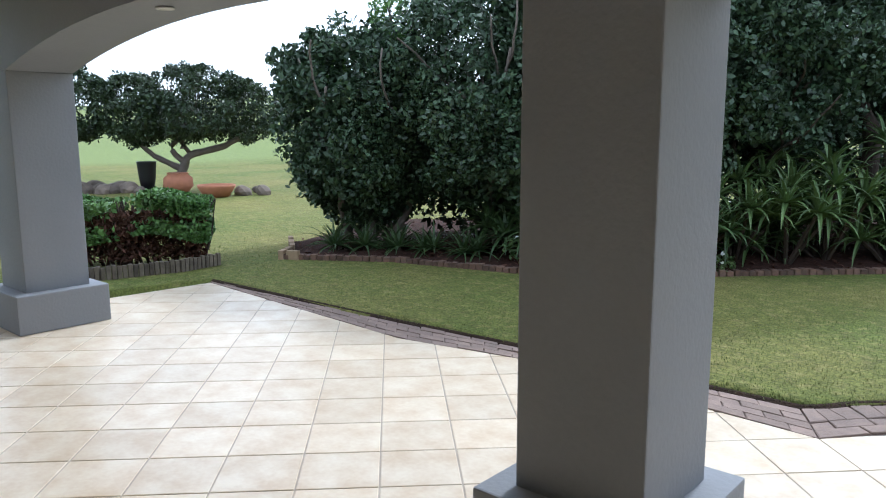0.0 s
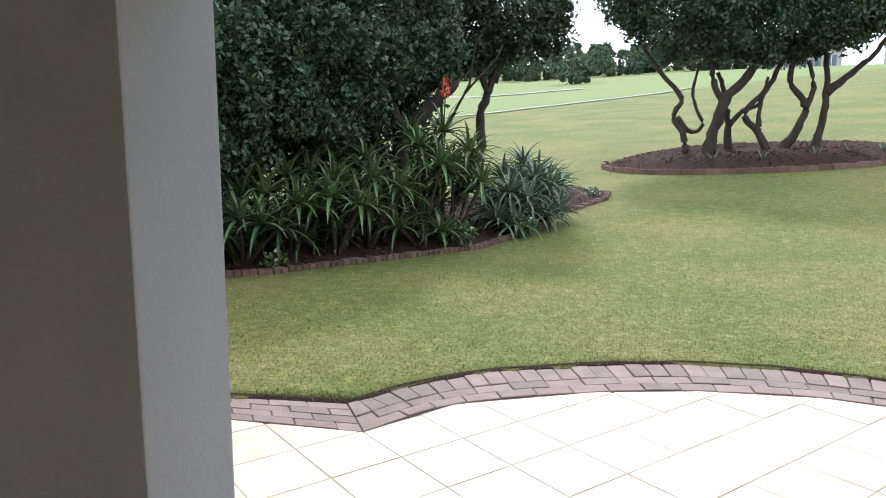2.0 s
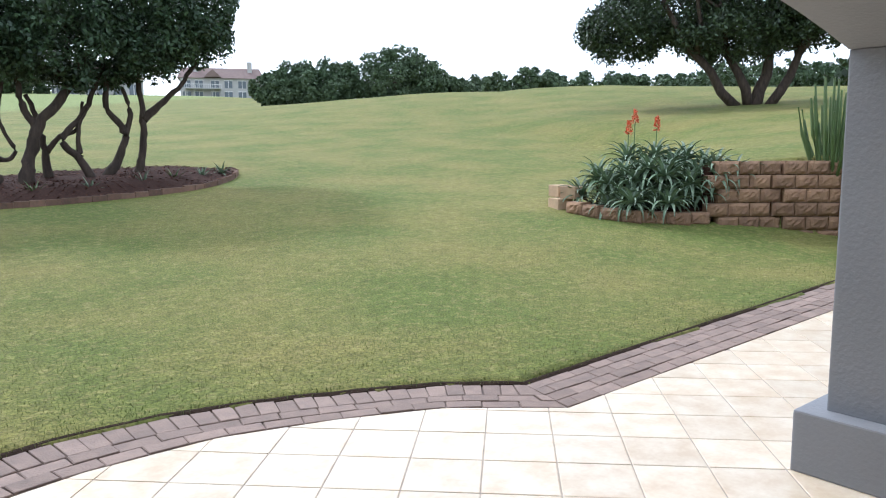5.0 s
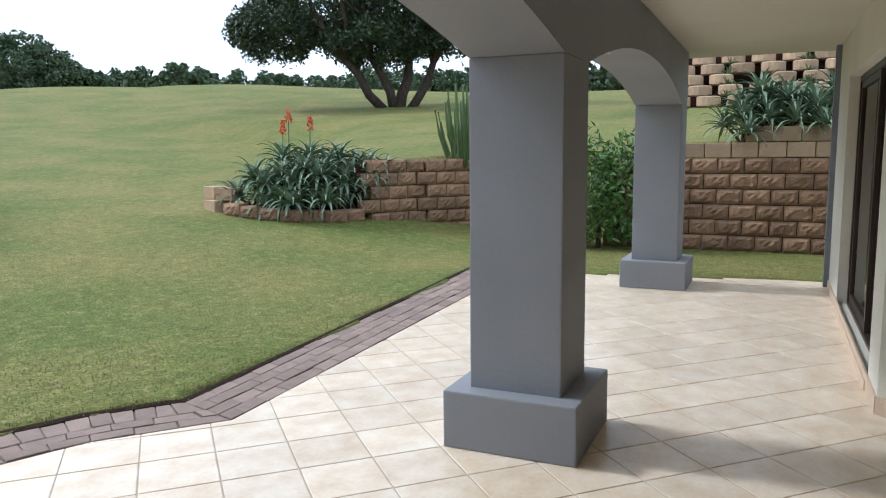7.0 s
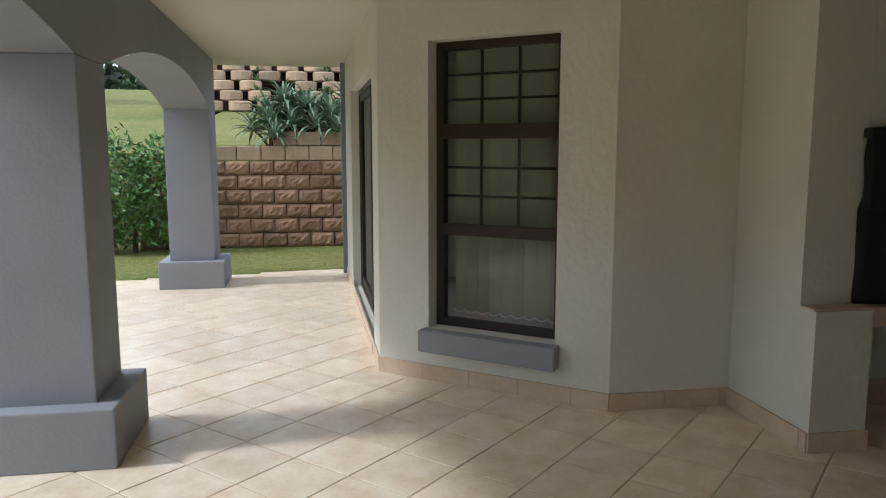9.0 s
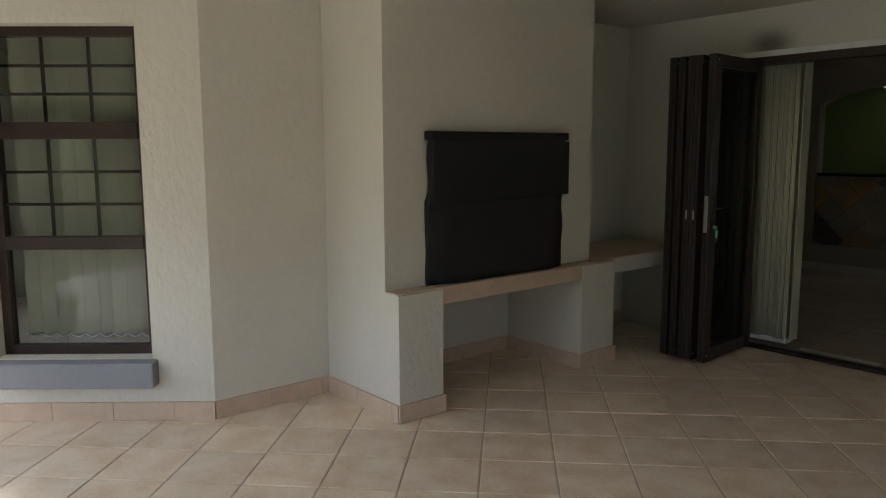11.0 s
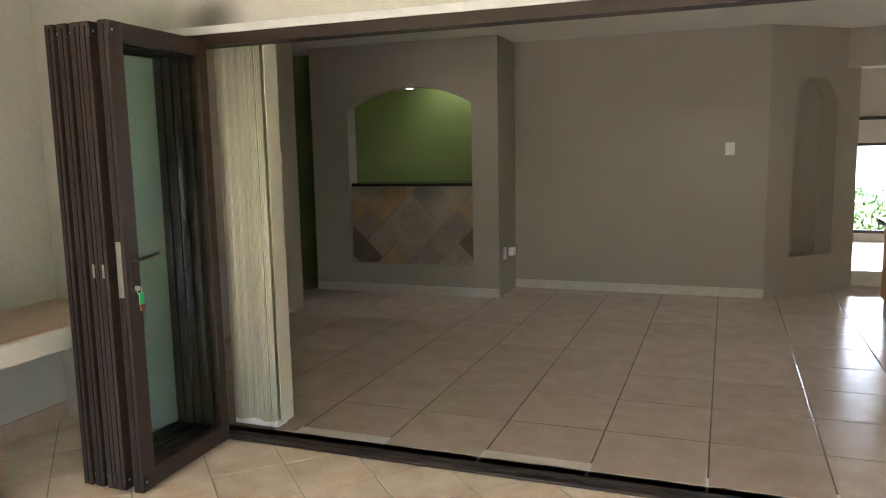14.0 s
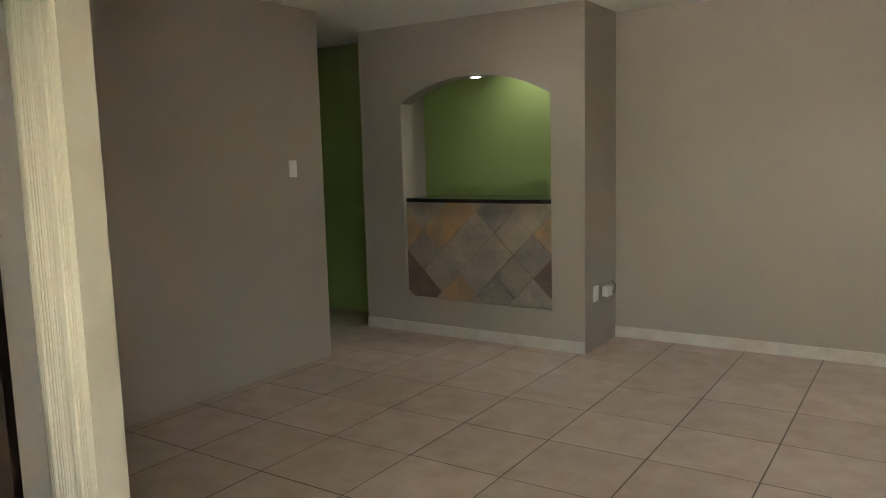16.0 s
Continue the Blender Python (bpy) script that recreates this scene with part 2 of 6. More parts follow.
M_FARGLASS = mat("far_window_glass", (0.13, 0.15, 0.17), None, 0.15, 2, 0, 5)
M_EDGE = mat("weathered_wood_edging", (0.20, 0.16, 0.12), (0.12, 0.095, 0.075), 0.95, 14, 0.6, 60, rand=0.3)
M_EDGE_BRICK = mat("edging_brick", (0.20, 0.11, 0.075), (0.13, 0.085, 0.06), 0.95, 14, 0.6, 60, rand=0.3)
M_PIPE = mat("blue_grey_downpipe_paint", (0.20, 0.215, 0.24), None, 0.5, 3, 0.05, 60)
M_GLASS = glass("clear_door_glass", (0.84, 0.91, 0.885))
M_WGLASS = glass("window_glass", (0.95, 0.97, 0.96))
M_LAMP = glow("lamp_disc", (1, 0.93, 0.8), 3)
M_FAROUT = glow("bright_outdoor_backdrop", (0.93, 0.97, 1.0), 1.3)
M_KEYTAG = mat("green_key_tag", (0.05, 0.55, 0.16), None, 0.4, 5, 0, 40)
M_LEATHER = mat("brown_key_fob", (0.16, 0.06, 0.03), None, 0.6, 5, 0, 40)


# ---- builders ----
def empty(name, at=(0, 0, 0), label="", category="", group="", kind=""):
    ob = new(name)
    ob.location = at
    ob.empty_display_size = 0.1
    return tagged(ob, label, category, group, kind)


def part(name, bm, material, parent=None, label="", smooth=False):
    me = bpy.data.meshes.new(name)
    bmesh.ops.recalc_face_normals(bm, faces=bm.faces)
    bm.to_mesh(me)
    bm.free()
    return raw(name, me, material, parent, label, smooth)


def raw(name, me, material, parent=None, label="", smooth=False):
    if material:
        me.materials.append(material)
    if smooth:
        me.shade_smooth()
    ob = new(name, me)
    if parent:
        ob.parent = parent
        ob.matrix_parent_inverse = parent_matrix(parent).inverted()
    if label:
        ob["label"] = label
    return ob


def parent_matrix(ob):
    m = ob.matrix_basis.copy()
    return parent_matrix(ob.parent) @ ob.matrix_parent_inverse @ m if ob.parent else m


def pyd(name, verts, faces, material, parent=None, label="", smooth=False):
    me = bpy.data.meshes.new(name)
    me.from_pydata([tuple(v) for v in verts], [], [tuple(f) for f in faces])
    return raw(name, me, material, parent, label, smooth)


def bx(x0, x1, y0, y1, z0, z1, bevel=0.0, bm=None, m=None):
    bm2 = bmesh.new()
    bmesh.ops.create_cube(bm2, size=1)
    for v in bm2.verts:
        v.co = Vector((x0 + (v.co.x + 0.5) * (x1 - x0), y0 + (v.co.y + 0.5) * (y1 - y0), z0 + (v.co.z + 0.5) * (z1 - z0)))
    if bevel:
        bmesh.ops.bevel(bm2, geom=list(bm2.edges), offset=bevel, segments=2, affect="EDGES", profile=0.6)
    if m is not None:
        bmesh.ops.transform(bm2, matrix=m, verts=bm2.verts)
    if bm is None:
        return bm2
    me = bpy.data.meshes.new("t")
    bm2.to_mesh(me)
    bm2.free()
    bm.from_mesh(me)
    bpy.data.meshes.remove(me)
    return bm


def prism(outline, z0, z1, bevel=0.0):
    bm = bmesh.new()
    f = bm.faces.new([bm.verts.new((x, y, z0)) for x, y in outline])
    r = bmesh.ops.extrude_face_region(bm, geom=[f])
    bmesh.ops.translate(bm, vec=(0, 0, z1 - z0), verts=[v for v in r["geom"] if isinstance(v, bmesh.types.BMVert)])
    if bevel:
        bmesh.ops.bevel(bm, geom=list(bm.edges), offset=bevel, segments=2, affect="EDGES")
    return bm


def along(p, q, profile, t0, t1):
    """A slab whose side outline (s along p to q, z) is given, thick from t0 to t1 to the left of that line."""
    d = (Vector(q) - Vector(p)).normalized()
    nrm = Vector((-d.y, d.x))
    bm = bmesh.new()
    f = bm.faces.new([bm.verts.new((*(Vector(p) + d * s + nrm * t0), z)) for s, z in profile])
    r = bmesh.ops.extrude_face_region(bm, geom=[f])
    w = nrm * (t1 - t0)
    bmesh.ops.translate(bm, vec=(w.x, w.y, 0), verts=[v for v in r["geom"] if isinstance(v, bmesh.types.BMVert)])
    return bm


def lathe(profile, at, seg=24, bm=None):
    bm = bm or bmesh.new()
    rings = [[bm.verts.new((at[0] + r * math.cos(a), at[1] + r * math.sin(a), at[2] + z)) for a in (2 * math.pi * i / seg for i in range(seg))] for r, z in profile]
    for a, b in zip(rings, rings[1:]):
        for i in range(seg):
            bm.faces.new((a[i], a[(i + 1) % seg], b[(i + 1) % seg], b[i]))
    bm.faces.new(rings[0])
    bm.faces.new(rings[-1])
    return bm


def tube(points, radii, seg=7, bm=None):
    bm = bm or bmesh.new()
    pts = [Vector(p) for p in points]
    rings = []
    for i, p in enumerate(pts):
        d = (pts[min(i + 1, len(pts) - 1)] - pts[max(i - 1, 0)]).normalized()
        u = d.orthogonal().normalized() if abs(d.z) > 0.98 else Vector((0, 0, 1)).cross(d).normalized()
        v = d.cross(u)
        rings.append([bm.verts.new(p + (u * math.cos(2 * math.pi * k / seg) + v * math.sin(2 * math.pi * k / seg)) * radii[i]) for k in range(seg)])
    for a, b in zip(rings, rings[1:]):
        for k in range(seg):
            bm.faces.new((a[k], a[(k + 1) % seg], b[(k + 1) % seg], b[k]))
    bm.faces.new(rings[0])
    bm.faces.new(rings[-1])
    return bm


RNG = np.random.default_rng(7)


def leaves(name, pts, size, material, parent=None, slim=0.5, label="", flat=0.0):
    """Many small folded leaves, one at each point."""
    n = len(pts)
    nr = RNG.normal(size=(n, 3))
    nr[:, 2] += flat
    nr /= np.linalg.norm(nr, axis=1, keepdims=True)
    t = np.cross(nr, RNG.normal(size=(n, 3)))
    t /= np.linalg.norm(t, axis=1, keepdims=True)
    b = np.cross(nr, t)
    s = size * RNG.uniform(0.65, 1.3, (n, 1))
    v = np.stack([pts - t * s * 0.5, pts + b * s * slim * 0.5 + nr * s * 0.08, pts + t * s * 0.5, pts - b * s * slim * 0.5 + nr * s * 0.08], 1).reshape(-1, 3)
    me = bpy.data.meshes.new(name)
    me.vertices.add(4 * n)
    me.vertices.foreach_set("co", v.astype(np.float32).ravel())
    me.loops.add(4 * n)
    me.loops.foreach_set("vertex_index", np.arange(4 * n, dtype=np.int32))
    me.polygons.add(n)
    me.polygons.foreach_set("loop_start", np.arange(0, 4 * n, 4, dtype=np.int32))
    me.update(calc_edges=True)
    return raw(name, me, material, parent, label)


def crown(blobs, n, shell=0.35, lumps=0.22, low=None):
    """Points near the skin of a lumpy union of ellipsoids (x, y, z, rx, ry, rz)."""
    out = []
    vol = np.array([b[3] * b[4] + b[3] * b[5] for b in blobs])
    for b, k in zip(blobs, (n * vol / vol.sum()).astype(int)):
        d = RNG.normal(size=(k, 3))
        d /= np.linalg.norm(d, axis=1, keepdims=True)
        ph = np.sin(d[:, 0] * 7 + b[0] * 3) * np.sin(d[:, 1] * 6 + b[1]) * np.sin(d[:, 2] * 8 + 1)
        r = 1 + lumps * ph - shell * RNG.random(k) ** 1.6 + 0.05 * RNG.normal(size=k)
        out.append(np.array(b[:3]) + d * r[:, None] * np.array(b[3:]))
    p = np.concatenate(out)
    keep = np.ones(len(p), bool)
    for b in blobs:
        keep &= (((p - np.array(b[:3])) / np.array(b[3:])) ** 2).sum(1) > 0.30
    if low is not None:
        keep &= p[:, 2] > low
    return p[keep]


def clumps(blobs, n, r=0.28, low=None, per=90, fill=0.12):
    """Leaf points in many small tufts on the skin of a union of ellipsoids, with a sparse inside."""
    k = max(8, n // per)
    vol = np.array([b[3] * b[4] + b[3] * b[5] for b in blobs])
    w = RNG.choice(len(blobs), k, p=vol / vol.sum())
    bl = np.array(blobs)[w]
    d = RNG.normal(size=(k, 3))
    d /= np.linalg.norm(d, axis=1, keepdims=True)
    c = bl[:, :3] + d * bl[:, 3:] * RNG.uniform(0.80, 1.0, (k, 1))
    keep = np.ones(k, bool)
    for b in blobs:
        keep &= (((c - np.array(b[:3])) / np.array(b[3:])) ** 2).sum(1) > 0.55
    c, d = c[keep], d[keep]
    i = RNG.integers(0, len(c), n)
    e = RNG.normal(size=(n, 3)) + 0.5 * d[i]
    e[:, 2] += 0.35
    e /= np.linalg.norm(e, axis=1, keepdims=True)
    size = (r * RNG.uniform(0.6, 1.25, len(c)))[i]
    p = c[i] + e * (size * RNG.random(n) ** 0.45)[:, None]
    m = int(n * fill)
    j = RNG.integers(0, len(blobs), m)
    q = RNG.normal(size=(m, 3))
    q *= (0.72 * RNG.random(m) ** 0.4 / np.linalg.norm(q, axis=1))[:, None]
    p = np.concatenate([p, np.array(blobs)[j, :3] + q * np.array(blobs)[j, 3:]])
    return p if low is None else p[p[:, 2] > low]


def sm(a, b, v):
    t = np.clip((v - a) / (b - a), 0, 1)
    return t * t * (3 - 2 * t)


# ---- ground ----
KERB_OUT = [(-6.95, 2.60), (-6.35, 3.86), (-3.85, 3.92), (-2.84, 4.0), (-1.75, 4.01), (-1.04, 4.03), (-0.48, 4.58), (0.4, 4.93), (1.17, 5.02), (1.8, 4.90), (2.26, 4.73), (2.86, 4.45), (3.27, 4.12), (8.6, 4.42), (9.0, 4.42)]
KERB_IN = [(-6.9, 2.6), (-6.30, 3.82), (-3.58, 3.62), (-2.69, 3.78), (-1.61, 3.73), (-0.86, 3.69), (-0.48, 4.12), (0.24, 4.42), (0.83, 4.54), (1.46, 4.54), (2.06, 4.37), (2.62, 4.13), (3.16, 3.67), (6.9, 3.79), (9.0, 3.9)]
TERRACE = [(-6.4, -4.6), (-6.4, 2.6), *KERB_IN[1:13], (8.45, 3.86), (8.62, 2.8), (8.95, 0.5), (8.95, -4.6)]


def inside(px, py, poly):
    c = np.zeros(np.shape(px), bool)
    for (x1, y1), (x2, y2) in zip(poly, poly[1:] + poly[:1]):
        if y1 != y2:
            c ^= ((y1 > py) != (y2 > py)) & (px < (x2 - x1) * (py - y1) / (y2 - y1) + x1)
    return c


def wall_line(y):
    """The x at which the retaining wall stands."""
    return np.interp(y, [-30, 3.2, 4.0, 5.9, 6.95, 7.6, 9.3], [11.2, 11.2, 12.2, 11.75, 10.65, 10.2, 10.2])


def height(x, y):
    x, y = np.asarray(x, float), np.asarray(y, float)
    xe = np.where(x > 20, 20 + 12 * (1 - np.exp(-(np.maximum(x, 20) - 20) / 12)), np.maximum(x, -8))
    s = y + 0.75 * xe - 10
    north = 0.075 * np.log1p(np.exp(np.clip(s, -30, 60) * 1.2)) / 1.2
    north = np.where(s > 40, 0.075 * s, north) * sm(4.6, 7.6, y)
    wide = 0.25 + 11 * sm(6.9, 14, y)
    ramp = sm(0, 1, (x - wall_line(y) - 0.22) / wide)
    east = ramp * (np.where(y < 3.4, 1.42, 1.2) + 0.105 * np.clip(x - 11, 0, 32)) * sm(70, 30, y)
    h = np.maximum(north, east) + 0.05 * np.minimum(north, east)
    h += 1.5 * np.exp(-((x - 33) ** 2 + (y - 34) ** 2) / 180)
    h += 0.6 * np.exp(-((x - 48) ** 2 + (y - 104) ** 2) / 500)
    h += np.where(x < -8, 0.12 * sm(-8, -14, x), 0)
    return h + 0.02 * np.sin(x * 0.9) * np.sin(y * 0.7) * sm(5, 9, y) + 0.012


def build_ground():
    def axis(dense, far):
        return np.unique(np.round(np.concatenate(dense + [far]), 3))
    xs = axis([np.arange(-8, 9.2, 0.1), np.arange(9.2, 13, 0.15), np.arange(-16, 40, 0.8)], np.concatenate([-np.geomspace(17, 900, 22), np.geomspace(41, 900, 26)]))
    ys = axis([np.arange(2.4, 5.6, 0.1), np.arange(5.6, 9, 0.2), np.arange(-12, 40, 0.8)], np.concatenate([-np.geomspace(13, 900, 16), np.geomspace(41, 900, 30)]))
    gx, gy = np.meshgrid(xs, ys)
    z = height(gx, gy)
    mid = [(a[0] * 0.95 + b[0] * 0.05, a[1] * 0.95 + b[1] * 0.05) for a, b in zip(KERB_OUT, KERB_IN)]
    foot = [(-7.2, -20), (-6.7, 2.55), *mid[1:13], (8.45, 4.34), (8.5, 2.8), (8.85, 0.5), (9.0, -20)]
    z = np.where(inside(gx, gy, foot), -0.25, z)
    n = len(xs)
    v = np.stack([gx, gy, z], -1).reshape(-1, 3)
    f = [(j * n + i, j * n + i + 1, (j + 1) * n + i + 1, (j + 1) * n + i) for j in range(len(ys) - 1) for i in range(n - 1)]
    tagged(pyd("ground", v, f, M_GRASS, smooth=True), "mown green lawn with yellowish patches, rising to a hill", "lawn", kind="structure")


build_ground()


def grass_blades():
    n = 260000
    r = 2.2 + 9.5 * RNG.random(n) ** 1.3
    a = RNG.uniform(-2.2, 1.75, n)
    x, y = r * np.sin(-a) + 0.3, r * np.cos(a) + 1.5
    ok = ~inside(x, y, [(-7, -9), *KERB_OUT[0:14], (8.62, 2.8), (8.95, .5), (8.95, -9)]) & (x < wall_line(y) - 0.2) & (y > -1)
    x, y = x[ok], y[ok]
    n = len(x)
    z = height(x, y)
    h, w = RNG.uniform(0.008, 0.02, n), RNG.uniform(0.0015, 0.003, n)
    h += np.where((y < 5.3) & ~inside(x, y - 0.12, [(-7, 40), (-7, 3.9), *KERB_OUT[2:14], (9, 40)]), 0.007, 0)
    t = RNG.uniform(0, 6.28, n)
    lean = RNG.uniform(0, 0.025, n)
    v = np.stack([np.stack([x - w * np.cos(t), y - w * np.sin(t), z - 0.004], 1), np.stack([x + w * np.cos(t), y + w * np.sin(t), z - 0.004], 1),
                  np.stack([x + lean * np.sin(t), y + lean * np.cos(t * 3), z + h], 1)], 1).reshape(-1, 3)
    me = bpy.data.meshes.new("grass")
    me.vertices.add(3 * n)
    me.vertices.foreach_set("co", v.astype(np.float32).ravel())
    me.loops.add(3 * n)
    me.loops.foreach_set("vertex_index", np.arange(3 * n, dtype=np.int32))
    me.polygons.add(n)
    me.polygons.foreach_set("loop_start", np.arange(0, 3 * n, 3, dtype=np.int32))
    me.update(calc_edges=True)
    tagged(raw("grass", me, M_BLADE), "short green and straw-coloured lawn grass blades", "grass", kind="stuff")


grass_blades()

# ---- terrace slab, house shell ----
SPR, CROWN, CEIL = 1.86, 2.105, 2.41
floor = tagged(part("floor", prism(TERRACE, -0.2, -0.004), M_GROUT), "beige diagonal ceramic floor tiles with dark grout", "floor", kind="structure")


def structure(name, bm, material, label, category):
    return tagged(part(name, bm, material), label, category, kind="structure")


def wall_seg(name, p, q, z0, z1, thick, material, label="cream rough-plastered house wall", holes=()):
    """A wall from p to q; it is thick to the left; holes are (s0, s1, z0, z1)."""
    length = (Vector(q) - Vector(p)).length
    bm = bmesh.new()
    cuts = sorted(holes)
    s = 0.0
    spans = []
    for a, b, c, d in cuts:
        spans += [(s, a, z0, z1), (a, b, z0, c), (a, b, d, z1)]
        s = b
    spans.append((s, length, z0, z1))
    for a, b, c, d in spans:
        if b - a > 0.002 and d - c > 0.002:
            t = along(p, q, [(a, c), (b, c), (b, d), (a, d)], 0, thick)
            me = bpy.data.meshes.new("t")
            t.to_mesh(me)
            t.free()
            bm.from_mesh(me)
            bpy.data.meshes.remove(me)
    bmesh.ops.remove_doubles(bm, verts=bm.verts, dist=0.0005)
    return structure(name, bm, material, label, "wall")


K1, W1, W2 = (4.60, 0.50), (3.63, -0.69), (3.63, -1.40)
WEND = (8.42, 0.55)
wall_seg("wall_sliding_door", WEND, K1, -0.05, 2.6, 0.25, M_CREAM, holes=[(1.0, 3.40, 0.06, 2.02)])
wall_seg("wall_window", K1, W1, -0.05, 2.6, 0.25, M_CREAM, holes=[(0.37, 1.21, 0.34, 2.09)])
wall_seg("wall_corner", W1, W2, -0.05, 2.6, 0.25, M_CREAM_SMOOTH)
structure("wall_end", bx(8.17, 8.42, -4.6, 0.30, -0.05, 2.6), M_CREAM, "cream plastered end wall of the house", "wall")
structure("wall_braai_back", bx(3.632, 3.88, -4.5, -1.402, -0.05, 2.6), M_CREAM_SMOOTH, "cream plastered patio wall behind the fireplace", "wall")
DOOR_X0, DOOR_X1, DOOR_H = -2.4, 2.74, 2.10
TILE_ORIGIN, ITILE_ORIGIN = (2.300, -1.910), (1.700, -6.570)
wall_seg("wall_folding_door", (3.9, -4.28), (-6.6, -4.28), -0.05, 2.6, 0.28, M_PATCH_PLASTER, "cream wall round the wide folding door opening", holes=[(3.9 - DOOR_X1, 3.9 - DOOR_X0, 0.0, DOOR_H)])
structure("wall_west", bx(-6.85, -6.6, -4.72, 0.9, -0.05, 2.6), M_CREAM_SMOOTH, "plain cream patio end wall", "wall")
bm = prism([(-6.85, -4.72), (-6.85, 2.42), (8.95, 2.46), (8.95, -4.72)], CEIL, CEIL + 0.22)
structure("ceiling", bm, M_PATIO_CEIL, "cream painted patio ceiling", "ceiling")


# ---- columns and arches ----
COLS = dict(a=(-5.97, 2.22), b=(-1.12, 2.135), c=(3.61, 2.14), d=(8.16, 2.19))
SH, PH = 0.228, 0.33


def column(at):
    e = empty("column", (*at, 0), "square grey-painted plaster column on a wider plinth", "column", "patio columns")
    x, y = at
    part("shaft", bx(x - SH, x + SH, y - SH, y + SH, 0.28, SPR, 0.008), M_GREY, e)
    part("plinth", bx(x - PH, x + PH, y - PH, y + PH, 0.0, 0.285, 0.01), M_GREY, e)


for c in COLS.values():
    column(c)


def arch_profile(length, spring, crown_z, top, n=18):
    pts = [(0, spring)]
    for i in range(n + 1):
        u = i / n
        pts.append((u * length, spring + (crown_z - spring) * (1 - abs(2 * u - 1) ** 2.1)))
    pts = pts[1:]
    return pts + [(length, top), (0, top)]


for a, b in (("a", "b"), ("b", "c"), ("c", "d")):
    pa, pb = Vector(COLS[a]), Vector(COLS[b])
    d = (pb - pa).normalized()
    p, q = pa + d * SH, pb - d * SH
    structure("arch_" + a + b, along(p, q, arch_profile((q - p).length, SPR, CROWN, CEIL - 0.004), -SH, SH), M_GREY, "grey plastered flat arch between patio columns", "arch")
for k, c in COLS.items():
    structure("pier_head_" + k, bx(c[0] - SH, c[0] + SH, c[1] - SH, c[1] + SH, SPR + 0.001, CEIL - 0.004), M_GREY, "grey plastered pier head above a column", "arch")
structure("beam_west", bx(-6.85, -6.2, 1.99, 2.44, SPR, CEIL - 0.004), M_GREY, "grey plastered beam end", "beam")
structure("fascia", bx(-6.9, 9.0, 2.47, 2.62, 2.36, 2.75), M_GREY, "grey roof edge above the arches", "fascia")


def downlight(x, y, z, indoor=False):
    e = empty("downlight", (x, y, z), "small round white recessed ceiling downlight" if not indoor else "small lit round recessed downlight", "light", "downlights")
    part("trim_ring", lathe([(0.045, 0), (0.05, -0.004), (0.05, -0.008), (0.036, -0.008), (0.036, -0.002)], (x, y, z), 20), M_WHITE, e)
    part("lens", lathe([(0.034, -0.003), (0.034, -0.006)], (x, y, z), 16), M_LAMP if indoor else M_WHITE, e)


mid = (Vector(COLS["c"]) + Vector(COLS["d"])) / 2
downlight(mid.x - 0.6, mid.y, CROWN - 0.021)
mid = (Vector(COLS["a"]) + Vector(COLS["b"])) / 2
downlight(mid.x - 0.3, mid.y - 0.03, CROWN - 0.008)

# ---- downpipe ----
e = empty("downpipe", (8.50, 0.62, 0), "blue-grey painted rectangular downpipe at the house corner", "downpipe")
part("pipe", bx(8.455, 8.535, 0.53, 0.60, 0.02, CEIL, 0.01), M_PIPE, e)
for z in (0.5, 1.7):
    part("bracket", bx(8.445, 8.545, 0.52, 0.61, z, z + 0.03, 0.004), M_PIPE, e)


# ---- skirting ----
def skirting(name, p, q, h=0.1, t=0.012, material=M_SKIRT, piece=0.33, side=-1):
    e = tagged(part(name, along(p, q, [(0, 0), ((Vector(q) - Vector(p)).length, 0), ((Vector(q) - Vector(p)).length, h - 0.004), (0, h - 0.004)], 0, side * t * 0.5), M_GROUT), "row of beige skirting tiles", "skirting", kind="structure")
    length = (Vector(q) - Vector(p)).length
    s = 0.0
    while s < length - 0.01:
        b = min(s + piece - 0.004, length)
        part("skirting_tile", along(p, q, [(s, 0.001), (b, 0.001), (b, h), (s, h)], 0, side * t), material, e)
        s += piece


skirting("baseboard_1", WEND, K1)
skirting("baseboard_2", K1, W1)
skirting("baseboard_3", W1, W2)
skirting("baseboard_4", (3.63, -1.405), (2.92, -1.405), side=-1)


